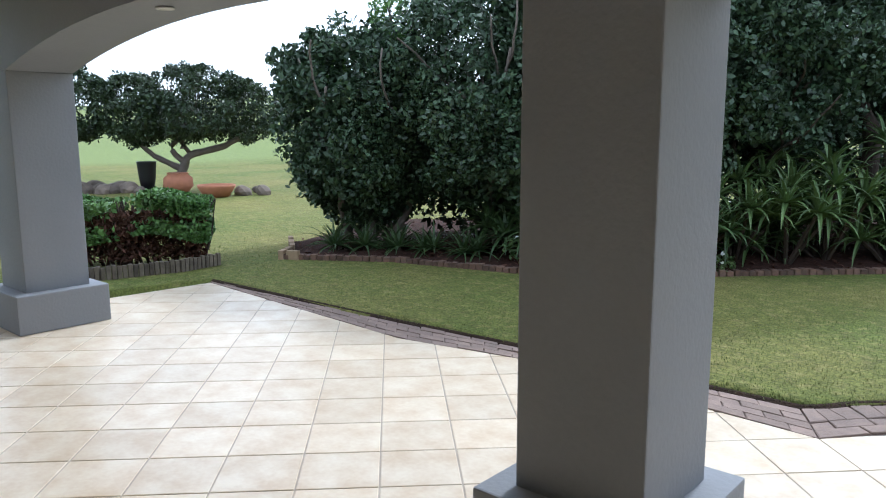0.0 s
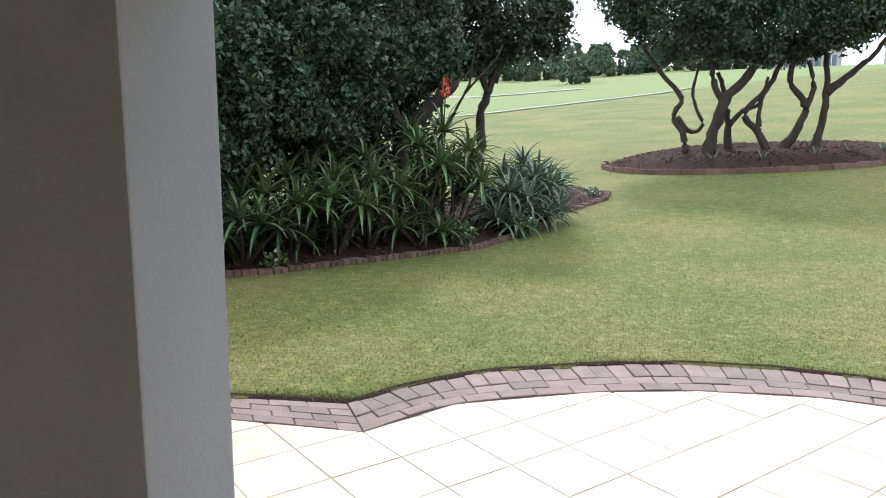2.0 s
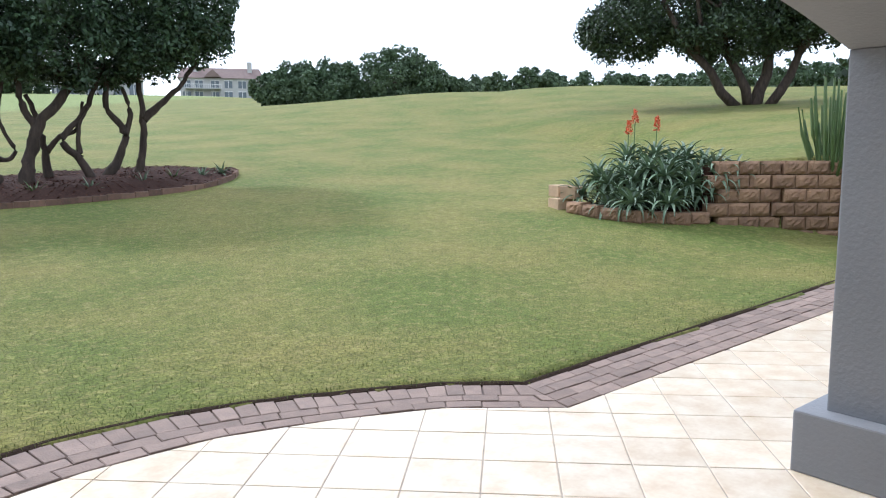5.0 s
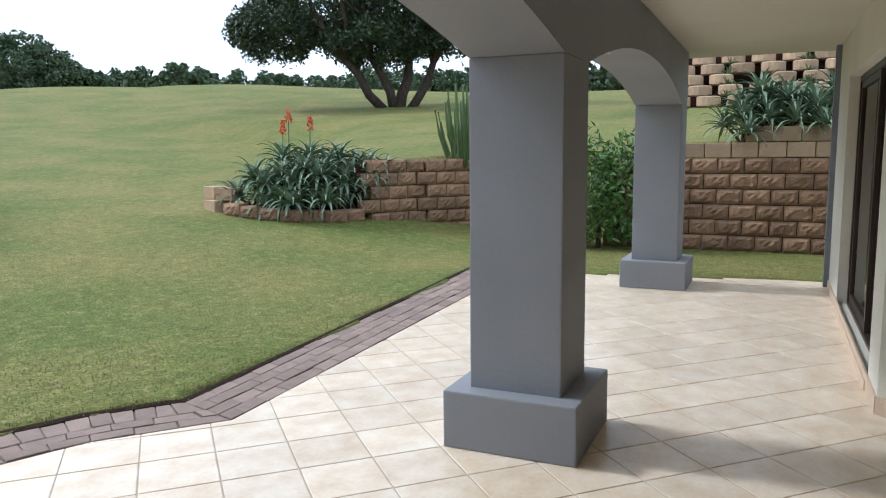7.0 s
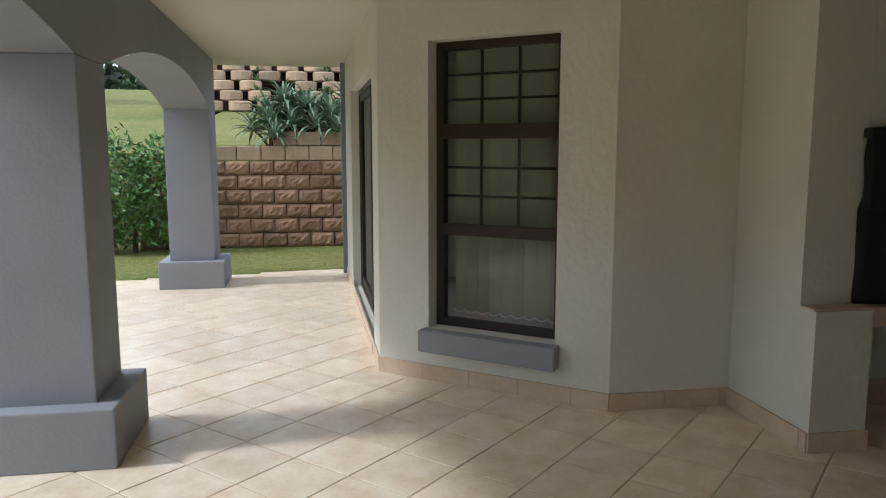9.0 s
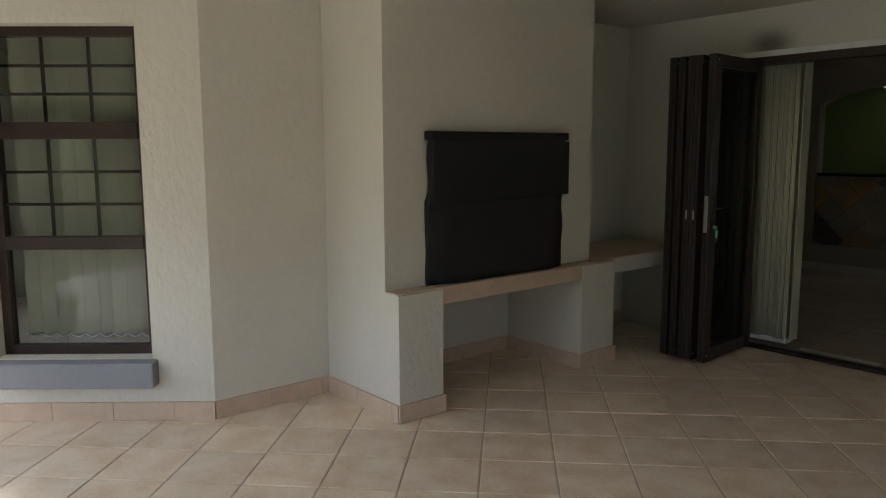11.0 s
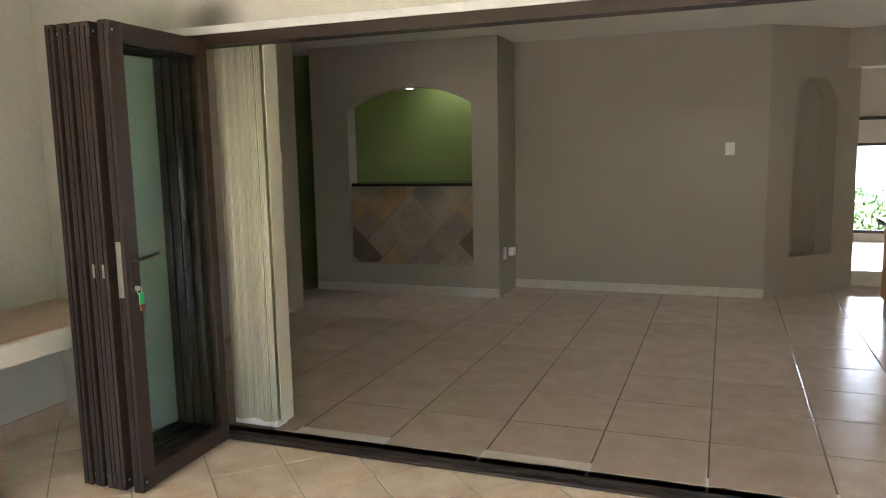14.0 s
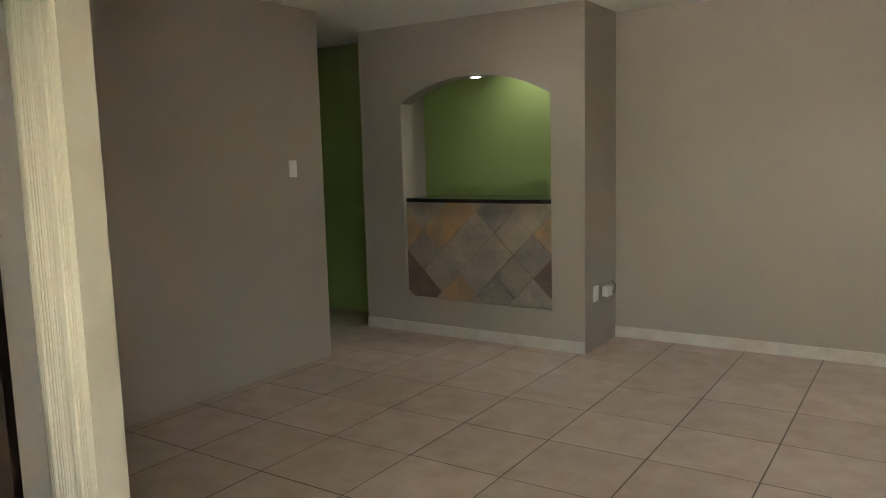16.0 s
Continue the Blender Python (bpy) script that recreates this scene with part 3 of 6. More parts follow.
# ---- window in the angled wall ----
def window():
    d = (Vector(W1) - Vector(K1)).normalized()
    ang = math.atan2(d.y, d.x)
    base = Matrix.Translation((K1[0], K1[1], 0)) @ Matrix.Rotation(ang, 4, "Z")
    e = empty("window_1", (K1[0], K1[1], 0), "dark brown sash-style window with burglar bars and vertical blinds", "window", kind="structure")

    def p(name, box, material, label="", bevel=0.003, par=None):
        return part(name, bx(*box, bevel, m=base), material, par or e, label)
    s0, s1, z0, z1, t = 0.37, 1.21, 0.34, 2.09, 0.10
    fr = p("frame", (s0, s0 + 0.05, t, t + 0.06, z0, z1), M_FRAME)
    p("frame", (s1 - 0.05, s1, t, t + 0.06, z0, z1), M_FRAME)
    p("frame", (s0 + 0.05, s1 - 0.05, t, t + 0.06, z1 - 0.05, z1), M_FRAME)
    p("frame", (s0 + 0.05, s1 - 0.05, t, t + 0.06, z0, z0 + 0.05), M_FRAME)
    rails = ((0.92, 0.99), (1.51, 1.60))
    for a, b in rails:
        p("transom", (s0 + 0.05, s1 - 0.05, t - 0.006, t + 0.055, a, b), M_FRAME)
    for a, b in ((0.39, 0.92), (0.99, 1.51), (1.60, 2.04)):
        ob = p("pane", (s0 + 0.05, s1 - 0.05, t + 0.02, t + 0.025, a, b), M_WGLASS, bevel=0)
        ob.visible_shadow = False
    for a, b in ((0.99, 1.51), (1.60, 2.04)):
        for k in (1, 2):
            z = a + (b - a) * k / 3
            p("glazing_bar", (s0 + 0.05, s1 - 0.05, t + 0.026, t + 0.044, z - 0.008, z + 0.008), M_FRAME)
            s = s0 + 0.05 + (s1 - s0 - 0.1) * k / 3
            p("glazing_bar", (s - 0.008, s + 0.008, t + 0.027, t + 0.043, a, b), M_FRAME)
    p("window_sill", (s0 - 0.03, s1 + 0.03, -0.09, t, z0 - 0.14, z0 - 0.002), M_GREY, "grey-painted plaster sill", 0.012)
    bl = tagged(empty("window_blind", (K1[0], K1[1], 0)), "closed cream vertical blind with bead chain", "blind")
    n = 9
    for i in range(n):
        s = s0 + 0.06 + (s1 - s0 - 0.12) * (i + 0.5) / n
        part("slat", bx(-0.044, 0.044, -0.001, 0.001, 0.42, 2.05, m=base @ Matrix.Translation((s, t + 0.16, 0)) @ Matrix.Rotation(0.72 + 0.12 * (i % 3), 4, "Z")), M_BLIND, bl)
    pts = []
    for i in range(n * 6 + 1):
        s = s0 + 0.06 + (s1 - s0 - 0.12) * i / (n * 6)
        pts.append(base @ Vector((s, t + 0.13, 0.425 - 0.02 * math.sin(math.pi * (i % 6) / 6))))
    part("bead_chain", tube(pts, [0.003] * len(pts), 4), M_WHITE, bl)
    part("rail", bx(s0 + 0.02, s1 - 0.02, t + 0.13, t + 0.19, 2.05, 2.085, m=base), M_WHITE, bl)
    structure("wall_behind_window", bx(s0 - 0.3, s1 + 0.3, 1.4, 1.45, 0, 2.4, m=base), M_TAUPE, "taupe wall of the room behind the window", "wall")


window()


# ---- sliding door in the far wall ----
def sliding_door():
    d = (Vector(K1) - Vector(WEND)).normalized()
    base = Matrix.Translation((WEND[0], WEND[1], 0)) @ Matrix.Rotation(math.atan2(d.y, d.x), 4, "Z")
    e = empty("door_1", (WEND[0], WEND[1], 0), "dark brown aluminium sliding glass door", "door", kind="structure")

    def p(name, box, material, label="", par=None, bevel=0.003):
        return part(name, bx(*box, bevel, m=base), material, par or e, label)
    a, b, z0, z1, t = 1.0, 3.40, 0.06, 2.02, 0.08
    p("frame", (a, a + 0.05, t, t + 0.1, z0, z1), M_FRAME)
    p("frame", (b - 0.05, b, t, t + 0.1, z0, z1), M_FRAME)
    p("frame", (a + 0.05, b - 0.05, t, t + 0.1, z1 - 0.05, z1), M_FRAME)
    p("frame", (a + 0.05, b - 0.05, t, t + 0.1, z0, z0 + 0.03), M_FRAME)
    for s0, s1, y in ((a + 0.05, 2.25, 0.0), (2.15, b - 0.05, 0.045)):
        for u0, u1, v0, v1 in ((s0, s0 + 0.06, z0 + 0.03, z1 - 0.05), (s1 - 0.06, s1, z0 + 0.03, z1 - 0.05), (s0 + 0.06, s1 - 0.06, z0 + 0.03, z0 + 0.11), (s0 + 0.06, s1 - 0.06, z1 - 0.11, z1 - 0.05)):
            p("sash", (u0, u1, t + 0.01 + y, t + 0.045 + y, v0, v1), M_FRAME)
        g = p("pane", (s0 + 0.06, s1 - 0.06, t + 0.025 + y, t + 0.03 + y, z0 + 0.11, z1 - 0.11), M_WGLASS, bevel=0)
        g.visible_shadow = False
    p("threshold", (a, b, -0.02, t, 0.0, z0 - 0.002), M_SKIRT, "beige tiled threshold")
    structure("wall_behind_sliding_door", bx(0.3, 3.9, 1.6, 1.65, 0, 2.4, m=base), M_TAUPE, "taupe wall of the room behind the door", "wall")


sliding_door()


# ---- built-in fireplace ----
def fireplace():
    e = empty("fireplace", (3.3, -2.4, 0), "cream plastered built-in braai fireplace with tiled ledge", "fireplace")
    part("chimney_breast", bx(3.04, 3.631, -3.10, -1.711, 0.702, 2.405), M_CREAM_SMOOTH, e)
    bm = bmesh.new()
    f = bm.faces.new([bm.verts.new((x, -1.408, z)) for x, z in ((3.631, 0), (2.92, 0), (2.92, 0.69), (3.04, 0.69), (3.04, 2.405), (3.631, 2.405))])
    r = bmesh.ops.extrude_face_region(bm, geom=[f])
    bmesh.ops.translate(bm, vec=(0, -0.302, 0), verts=[v for v in r["geom"] if isinstance(v, bmesh.types.BMVert)])
    part("pier", bm, M_CREAM_SMOOTH, e)
    part("pier", bx(2.95, 3.631, -3.27, -2.92, 0, 0.69, 0.012), M_CREAM_SMOOTH, e)
    part("ledge", bx(2.945, 3.631, -2.918, -1.712, 0.60, 0.697, 0.006), M_SKIRT, e, "beige tiled ledge")
    part("pier_cap", bx(2.935, 3.04, -1.71, -1.408, 0.69, 0.70, 0.003), M_SKIRT, e, "beige tile cap")
    part("pier_cap", bx(2.955, 3.631, -3.27, -3.10, 0.69, 0.70, 0.003), M_SKIRT, e, "beige tile cap")
    part("bench_shelf", bx(3.0, 3.631, -4.278, -3.272, 0.59, 0.695, 0.008), M_CREAM_SMOOTH, e, "cream plaster bench shelf")
    part("bench_top", bx(3.0, 3.631, -4.278, -3.272, 0.695, 0.703, 0.002), M_SKIRT, e, "beige tile bench top")
    for x0, x1, y0, y1 in ((2.908, 2.919, -1.722, -1.40), (2.92, 3.631, -1.722, -1.711), (2.938, 2.949, -3.282, -2.91), (2.95, 3.631, -2.919, -2.908), (2.95, 3.631, -3.282, -3.271), (3.619, 3.63, -2.906, -1.724), (3.619, 3.63, -4.27, -3.284)):
        part("skirting_tile", bx(x0, x1, y0, y1, 0.001, 0.1, 0.002), M_SKIRT, e)
    # black canvas cover
    c = empty("fireplace_cover", (3.03, -2.25, 0.7), "black canvas cover hung over the fireplace opening", "cover")
    ny, nz = 24, 18
    y0, y1, z0, z1 = -2.79, -1.68, 0.70, 1.54
    v, f = [], []
    for j in range(nz + 1):
        for i in range(ny + 1):
            u, w = i / ny, j / nz
            bulge = 0.035 * min(1, 6 * min(u, 1 - u, 0.2 + w)) + 0.004 * math.sin(9 * u + 5 * w) + 0.003 * math.sin(23 * w + 4 * u)
            v.append((3.035 - bulge - (0.02 if w > 0.58 else 0), y0 + (y1 - y0) * u + 0.004 * math.sin(17 * w), z0 + (z1 - z0) * w))
    for j in range(nz):
        for i in range(ny):
            a = j * (ny + 1) + i
            f.append((a, a + 1, a + ny + 2, a + ny + 1))
    o = pyd("cloth", v, f, M_COVER, c, smooth=True)
    md = o.modifiers.new("thick", "SOLIDIFY")
    md.thickness = 0.012
    part("hem", bx(2.972, 3.035, y0 - 0.004, y1 + 0.004, 1.50, 1.548, 0.008), M_COVER, c)
    part("flap", bx(2.962, 2.986, y0 + 0.002, y1 - 0.002, 1.165, 1.495, 0.006), M_COVER, c)
    part("tag", bx(2.968, 2.975, -2.29, -2.21, 1.44, 1.462, 0.002), M_STEEL, c, "small dull metal tag")


fireplace()


# ---- folding door ----
def folding_door():
    e = empty("door_2", (0, -4.5, 0), "brown aluminium folding door track and head", "door frame", kind="structure")
    part("head_track", bx(DOOR_X0, DOOR_X1, -4.38, -4.28, DOOR_H - 0.075, DOOR_H - 0.001, 0.004), M_FRAME, e)
    part("head_lip", bx(DOOR_X0, DOOR_X1, -4.279, -4.265, DOOR_H - 0.02, DOOR_H + 0.018, 0.002), M_WHITE, e)
    part("jamb", bx(DOOR_X1 - 0.05, DOOR_X1, -4.38, -4.28, 0.0, DOOR_H - 0.076, 0.004), M_FRAME, e)
    part("jamb", bx(DOOR_X0, DOOR_X0 + 0.05, -4.38, -4.28, 0.0, DOOR_H - 0.076, 0.004), M_FRAME, e)
    part("floor_track", bx(DOOR_X0 + 0.05, DOOR_X1 - 0.05, -4.38, -4.28, 0.0, 0.014, 0.003), M_FRAME, e)
    part("track_groove", bx(DOOR_X0 + 0.05, DOOR_X1 - 0.05, -4.34, -4.32, 0.0141, 0.016), M_RUBBER, e)
    # folded leaves, from the jamb towards the fireplace
    ys, ye, z0, z1 = -4.25, -3.59, 0.02, 2.05
    for k, (x, fan) in enumerate(((2.505, -0.03), (2.572, 0.0), (2.625, 0.0), (2.68, 0.015), (2.735, 0.03))):
        m = Matrix.Translation((x, ys, 0)) @ Matrix.Rotation(math.atan2(fan, ye - ys) * -1, 4, "Z")
        lf = empty("folding_door_leaf", (x, ys, 0), "open brown aluminium glazed folding door leaf" if k else "open brown aluminium glazed folding door leaf with lever handle", "door", "folding door leaves")
        w = ye - ys

        def p(name, box, material, label="", bevel=0.004, par=None):
            return part(name, bx(*box, bevel, m=m), material, par or lf, label)
        p("stile", (-0.024, 0.024, 0, 0.06, z0, z1), M_FRAME)
        st = p("stile", (-0.025, 0.025, w - 0.085, w, z0, z1), M_FRAME)
        p("rail", (-0.02, 0.02, 0.06, w - 0.085, z1 - 0.08, z1), M_FRAME)
        p("rail", (-0.02, 0.02, 0.06, w - 0.085, z0, z0 + 0.09), M_FRAME)
        g = pyd("pane", [m @ Vector((0, q, z)) for q, z in ((0.06, z0 + 0.09), (w - 0.085, z0 + 0.09), (w - 0.085, z1 - 0.08), (0.06, z1 - 0.08))], [(0, 3, 2, 1)], M_GLASS, lf)
        g.visible_shadow = False
        p("seal", (-0.008, 0.008, w, w + 0.006, z0 + 0.02, z1 - 0.02), M_RUBBER, bevel=0)
        for z in (z0 + 0.03, z1 - 0.06):
            p("hinge", (-0.034, -0.02, w - 0.03, w + 0.004, z, z + 0.045), M_RUBBER)
            p("screw", (-0.037, -0.033, w - 0.02, w - 0.01, z + 0.015, z + 0.025), M_STEEL, bevel=0.001)
        if k in (1, 2):
            p("latch", (-0.012, 0.0, w + 0.006, w + 0.009, 0.98, 1.04), M_STEEL, bevel=0.001)
        if k == 0:
            p("lock_plate", (-0.013, 0.013, w + 0.0065, w + 0.010, 0.90, 1.14), M_STEEL, "steel lock plate", 0.001)
            hp = p("handle_plate", (-0.030, -0.0225, w - 0.055, w - 0.025, 0.92, 1.14), M_FRAME)
            part("lever", tube([m @ Vector(q) for q in ((-0.03, w - 0.04, 1.06), (-0.065, w - 0.04, 1.06), (-0.068, w - 0.10, 1.065), (-0.066, w - 0.16, 1.072))], [0.008, 0.008, 0.007, 0.006], 8), M_FRAME, hp, smooth=True)
            for z in (0.35, 0.7, 1.5):
                p("screw", (-0.024, -0.0215, w - 0.09, w - 0.084, z, z + 0.008), M_STEEL, bevel=0.001)
            ky = empty("key_bunch", (x, ys, 0.9), "keys with a green tag and brown fob in the lock", "keys")
            p("key", (-0.055, -0.03, w - 0.042, w - 0.038, 0.925, 0.945), M_STEEL, bevel=0.001, par=ky)
            part("ring", tube([m @ Vector((-0.052, w - 0.04 + 0.014 * math.cos(q), 0.925 + 0.014 * math.sin(q))) for q in np.linspace(0, 6.28, 13)], [0.002] * 13, 5), M_STEEL, ky)
            p("tag", (-0.056, -0.049, w - 0.062, w - 0.034, 0.865, 0.915), M_KEYTAG, "bright green plastic tag", 0.003, ky)
            p("fob", (-0.050, -0.042, w - 0.074, w - 0.044, 0.835, 0.885), M_LEATHER, "brown leather fob", 0.003, ky)


folding_door()


def stacked_blind():
    e = empty("vertical_blind", (2.5, -4.68, 0), "cream vertical blind drawn into a stack beside the opening", "blind")
    n = 34
    for i in range(n):
        x = 2.55 - 0.26 * i / (n - 1)
        v, f = [], []
        for j in range(7):
            u = j / 6 - 0.5
            for z in (0.075, 2.06):
                v.append((x + 0.006 * math.cos(u * 6) + 0.004 * math.sin(i * 5), -4.45 + 0.014 * math.sin(i * 0.3) + u * 0.09, z))
        for j in range(6):
            f.append((2 * j, 2 * j + 1, 2 * j + 3, 2 * j + 2))
        o = pyd("slat", v, f, M_BLIND, e, smooth=True)
        md = o.modifiers.new("thick", "SOLIDIFY")
        md.thickness = 0.0085
        part("weight", bx(x - 0.004, x + 0.004, -4.495, -4.405, 0.045, 0.08, 0.002), M_WHITE, e)
    part("slat", bx(2.250, 2.257, -4.505, -4.395, 0.075, 2.06), M_BLIND, e)
    part("rail", bx(-2.3, 2.7, -4.47, -4.425, 2.062, 2.098, 0.003), M_WHITE, e)


stacked_blind()

# ---- indoor room ----
ICE = 2.57
IF = [(-5.0, -4.39), (5.6, -4.39), (5.6, -14.0), (-5.0, -14.0)]
ifloor = tagged(part("floor_indoor", prism(IF, -0.2, -0.002), M_GROUT_IN), "large glossy brown-beige indoor floor tiles", "floor", kind="structure")
structure("ceiling_indoor", prism([(-5.2, -4.56), (5.8, -4.56), (5.8, -14.2), (-5.2, -14.2)], ICE, ICE + 0.2), M_CEIL, "white indoor ceiling", "ceiling")
wall_seg("wall_indoor_front", (5.6, -4.561), (-5.0, -4.561), 0, ICE, 0.03, M_TAUPE, "taupe inner face of the door wall", holes=[(5.6 - DOOR_X1, 5.6 - DOOR_X0, 0, DOOR_H)])
structure("wall_indoor_left", bx(3.88, 4.08, -7.31, -4.592, 0, ICE, 0.006), M_TAUPE, "taupe painted wall beside a passage", "wall")
structure("wall_passage", bx(5.4, 5.6, -14.0, -4.592, 0, ICE), M_GREEN, "olive green passage wall", "wall")
structure("wall_passage_end", bx(4.251, 5.4, -8.85, -8.7, 0, ICE), M_GREEN, "olive green passage end wall", "wall")


def bar_niche():
    x0, x1, yf, yb = 2.18, 4.25, -8.23, -9.1
    n0, n1, zc, s, cr = 2.45, 3.82, 1.15, 1.94, 2.12
    th = 0.16
    # front wall with an arched opening, pieces butted end to end
    structure("wall_bar_pier_right", bx(x0, n0, yf - th, yf, 0, ICE), M_TAUPE, "taupe wall pier beside the bar", "wall")
    structure("wall_bar_pier_left", bx(n1, x1, yf - th, yf, 0, ICE), M_TAUPE, "taupe wall pier beside the bar", "wall")
    w = n1 - n0
    prof = [(u * w, s + (cr - s) * (1 - abs(2 * u - 1) ** 2.2)) for u in np.linspace(0, 1, 21)] + [(w, ICE), (0, ICE)]
    structure("wall_bar_arch", along((n0, yf - th), (n1, yf - th), prof, 0, th), M_TAUPE, "taupe wall with an arched opening above the bar", "wall")
    structure("wall_bar_base", bx(n0, n1, yf - th, yf, 0, 0.31), M_TAUPE, "taupe wall below the bar panel", "wall")
    structure("wall_bar_side", bx(x0, x0 + 0.15, -8.86, yf - th, 0, ICE), M_TAUPE, "taupe side wall of the bar", "wall")
    structure("wall_bar_back", bx(x0 + 0.15, x1 + 0.3, -9.20, -9.05, 0, ICE), M_GREEN, "olive green wall behind the bar", "wall")
    structure("wall_bar_inner_left", bx(x1 - 0.1, x1, -9.05, yf - th, 0, ICE), M_TAUPE, "taupe side wall inside the bar", "wall")
    e = empty("bar", ((n0 + n1) / 2, yf, 0.31), "bar front of multicoloured slate tiles laid diagonally", "bar front")
    part("backing", bx(n0, n1, yf - 0.10, yf - 0.045, 0.31, 1.12), M_GROUT_IN, e)
    # slate diamonds clipped to the panel
    h = (n1 - n0) / 8
    tones = {(0, 0): 2, (8, 0): 2, (2, 0): 3, (4, 0): 3, (6, 0): 1, (1, 1): 1, (3, 1): 3, (5, 1): 3, (7, 1): 1, (0, 2): 0, (2, 2): 0, (4, 2): 3, (6, 2): 3, (8, 2): 0,
             (1, -1): 2, (3, -1): 0, (5, -1): 1, (7, -1): 3, (1, 3): 3, (3, 3): 0, (5, 3): 1, (7, 3): 3}
    k = 0
    for i in range(0, 9):
        for j in range(-2, 5):
            cx, cz = n1 - i * h, 0.54 + j * h
            if (i + j) % 2:
                continue
            poly = [(cx - h + 0.003, cz), (cx, cz - h + 0.003), (cx + h - 0.003, cz), (cx, cz + h - 0.003)]
            for axis_i, lim, keep in ((0, n0 + 0.001, 1), (0, n1 - 0.001, -1), (1, 0.312, 1), (1, 1.118, -1)):
                out = []
                for a, b in zip(poly, poly[1:] + poly[:1]):
                    ia, ib = keep * (a[axis_i] - lim) >= 0, keep * (b[axis_i] - lim) >= 0
                    if ia:
                        out.append(a)
                    if ia != ib:
                        t = (lim - a[axis_i]) / (b[axis_i] - a[axis_i])
                        out.append((a[0] + t * (b[0] - a[0]), a[1] + t * (b[1] - a[1])))
                poly = out
                if len(poly) < 3:
                    break
            if len(poly) >= 3:
                k += 1
                bm = bmesh.new()
                fc = bm.faces.new([bm.verts.new((x, yf - 0.045, z)) for x, z in poly])
                r = bmesh.ops.extrude_face_region(bm, geom=[fc])
                bmesh.ops.translate(bm, vec=(0, 0.009 + 0.003 * ((i * 7 + j * 3) % 3), 0), verts=[v for v in r["geom"] if isinstance(v, bmesh.types.BMVert)])
                part("slate_tile", bm, M_SLATES[tones.get((i, j), 3)], e)
    c = tagged(part("bar_counter", prism([(n0 + 0.001, yf - 0.55), (n1 - 0.001, yf - 0.55), (n1 - 0.001, yf - 0.03), (n1 - 0.25, yf + 0.012), (n0 + 0.25, yf + 0.012), (n0 + 0.001, yf - 0.03)], 1.121, 1.152, 0.006), M_GRANITE), "polished black granite bar counter", "counter")
    part("niche_body", bx(n0, n1, yf - 0.50, yf - 0.102, 0.9, 1.12), M_TAUPE, c)
    downlight((n0 + n1) / 2, yf - 0.08, cr - 0.002, True)
    lamp = new("bar_spot", bpy.data.lights.new("bar_spot", "SPOT"))
    lamp.data.energy, lamp.data.spot_size, lamp.data.spot_blend, lamp.data.color, lamp.data.shadow_soft_size = 1.5, radians(120), 0.8, (1, 0.9, 0.7), 0.03
    lamp.matrix_world = look(((n0 + n1) / 2 - 0.25, yf - 0.45, ICE - 0.03), ((n0 + n1) / 2 - 0.25, yf - 0.75, 1.2))
    downlight((n0 + n1) / 2 - 0.25, yf - 0.45, ICE, True)


bar_niche()
structure("wall_indoor_back", bx(-0.28, 2.181, -9.05, -8.86, 0, ICE), M_TAUPE, "long taupe painted back wall", "wall")


def plate(name, x, y, z, w, h, face, label, category, rockers=1):
    e = empty(name, (x, y, z), label, category)
    t = 0.012
    if face == "+y":
        part("plate", bx(x - w / 2, x + w / 2, y, y + t, z - h / 2, z + h / 2, 0.003), M_WHITE, e)
        for k in range(rockers):
            xx = x + (k - (rockers - 1) / 2) * 0.028
            part("rocker", bx(xx - 0.01, xx + 0.01, y + t, y + t + 0.005, z - 0.02, z + 0.02, 0.002), M_WHITE, e)
    else:
        part("plate", bx(x - t, x, y - w / 2, y + w / 2, z - h / 2, z + h / 2, 0.003), M_WHITE, e)
        part("rocker", bx(x - t - 0.005, x - t, y - 0.012, y + 0.012, z - 0.02, z + 0.02, 0.002), M_RUBBER if name == "switch_dark" else M_WHITE, e)
    return e


plate("light_switch", 0.06, -8.86, 1.44, 0.085, 0.12, "+y", "white double light switch on a taupe wall", "switch", 2)
plate("light_switch", 3.88, -6.99, 1.44, 0.07, 0.12, "-x", "white switch with a dark rocker on a taupe wall", "switch")
sk = plate("wall_socket", 2.18, -8.42, 0.43, 0.085, 0.12, "-x", "white wall socket with plugged adapter on the bar side wall", "socket")
part("adapter", bx(2.115, 2.168, -8.62, -8.52, 0.39, 0.47, 0.008), M_WHITE, sk)
part("cable", tube([(2.13, -8.62, 0.42), (2.12, -8.68, 0.40), (2.13, -8.72, 0.45), (2.15, -8.70, 0.49)], [0.004] * 4, 6), M_RUBBER, sk)
skirting("baseboard_5", (2.18, -8.86), (-0.28, -8.86), 0.09, 0.012, M_ISKIRT, 0.5, -1)
skirting("baseboard_6", (4.25, -8.23), (2.18, -8.23), 0.09, 0.012, M_ISKIRT, 0.5, -1)
for x, y, power in ((2.62, -7.62, 0.5), (0.30, -7.60, 1.8)):
    downlight(x, y, ICE, True)
    lamp = new("downlight_lamp", bpy.data.lights.new("downlight_lamp", "SPOT"))
    lamp.data.energy, lamp.data.spot_size, lamp.data.spot_blend, lamp.data.color, lamp.data.shadow_soft_size = power, radians(130), 0.9, (1, 0.93, 0.82), 0.03
    lamp.matrix_world = look((x, y, ICE - 0.03), (x, y - 0.05, 0))


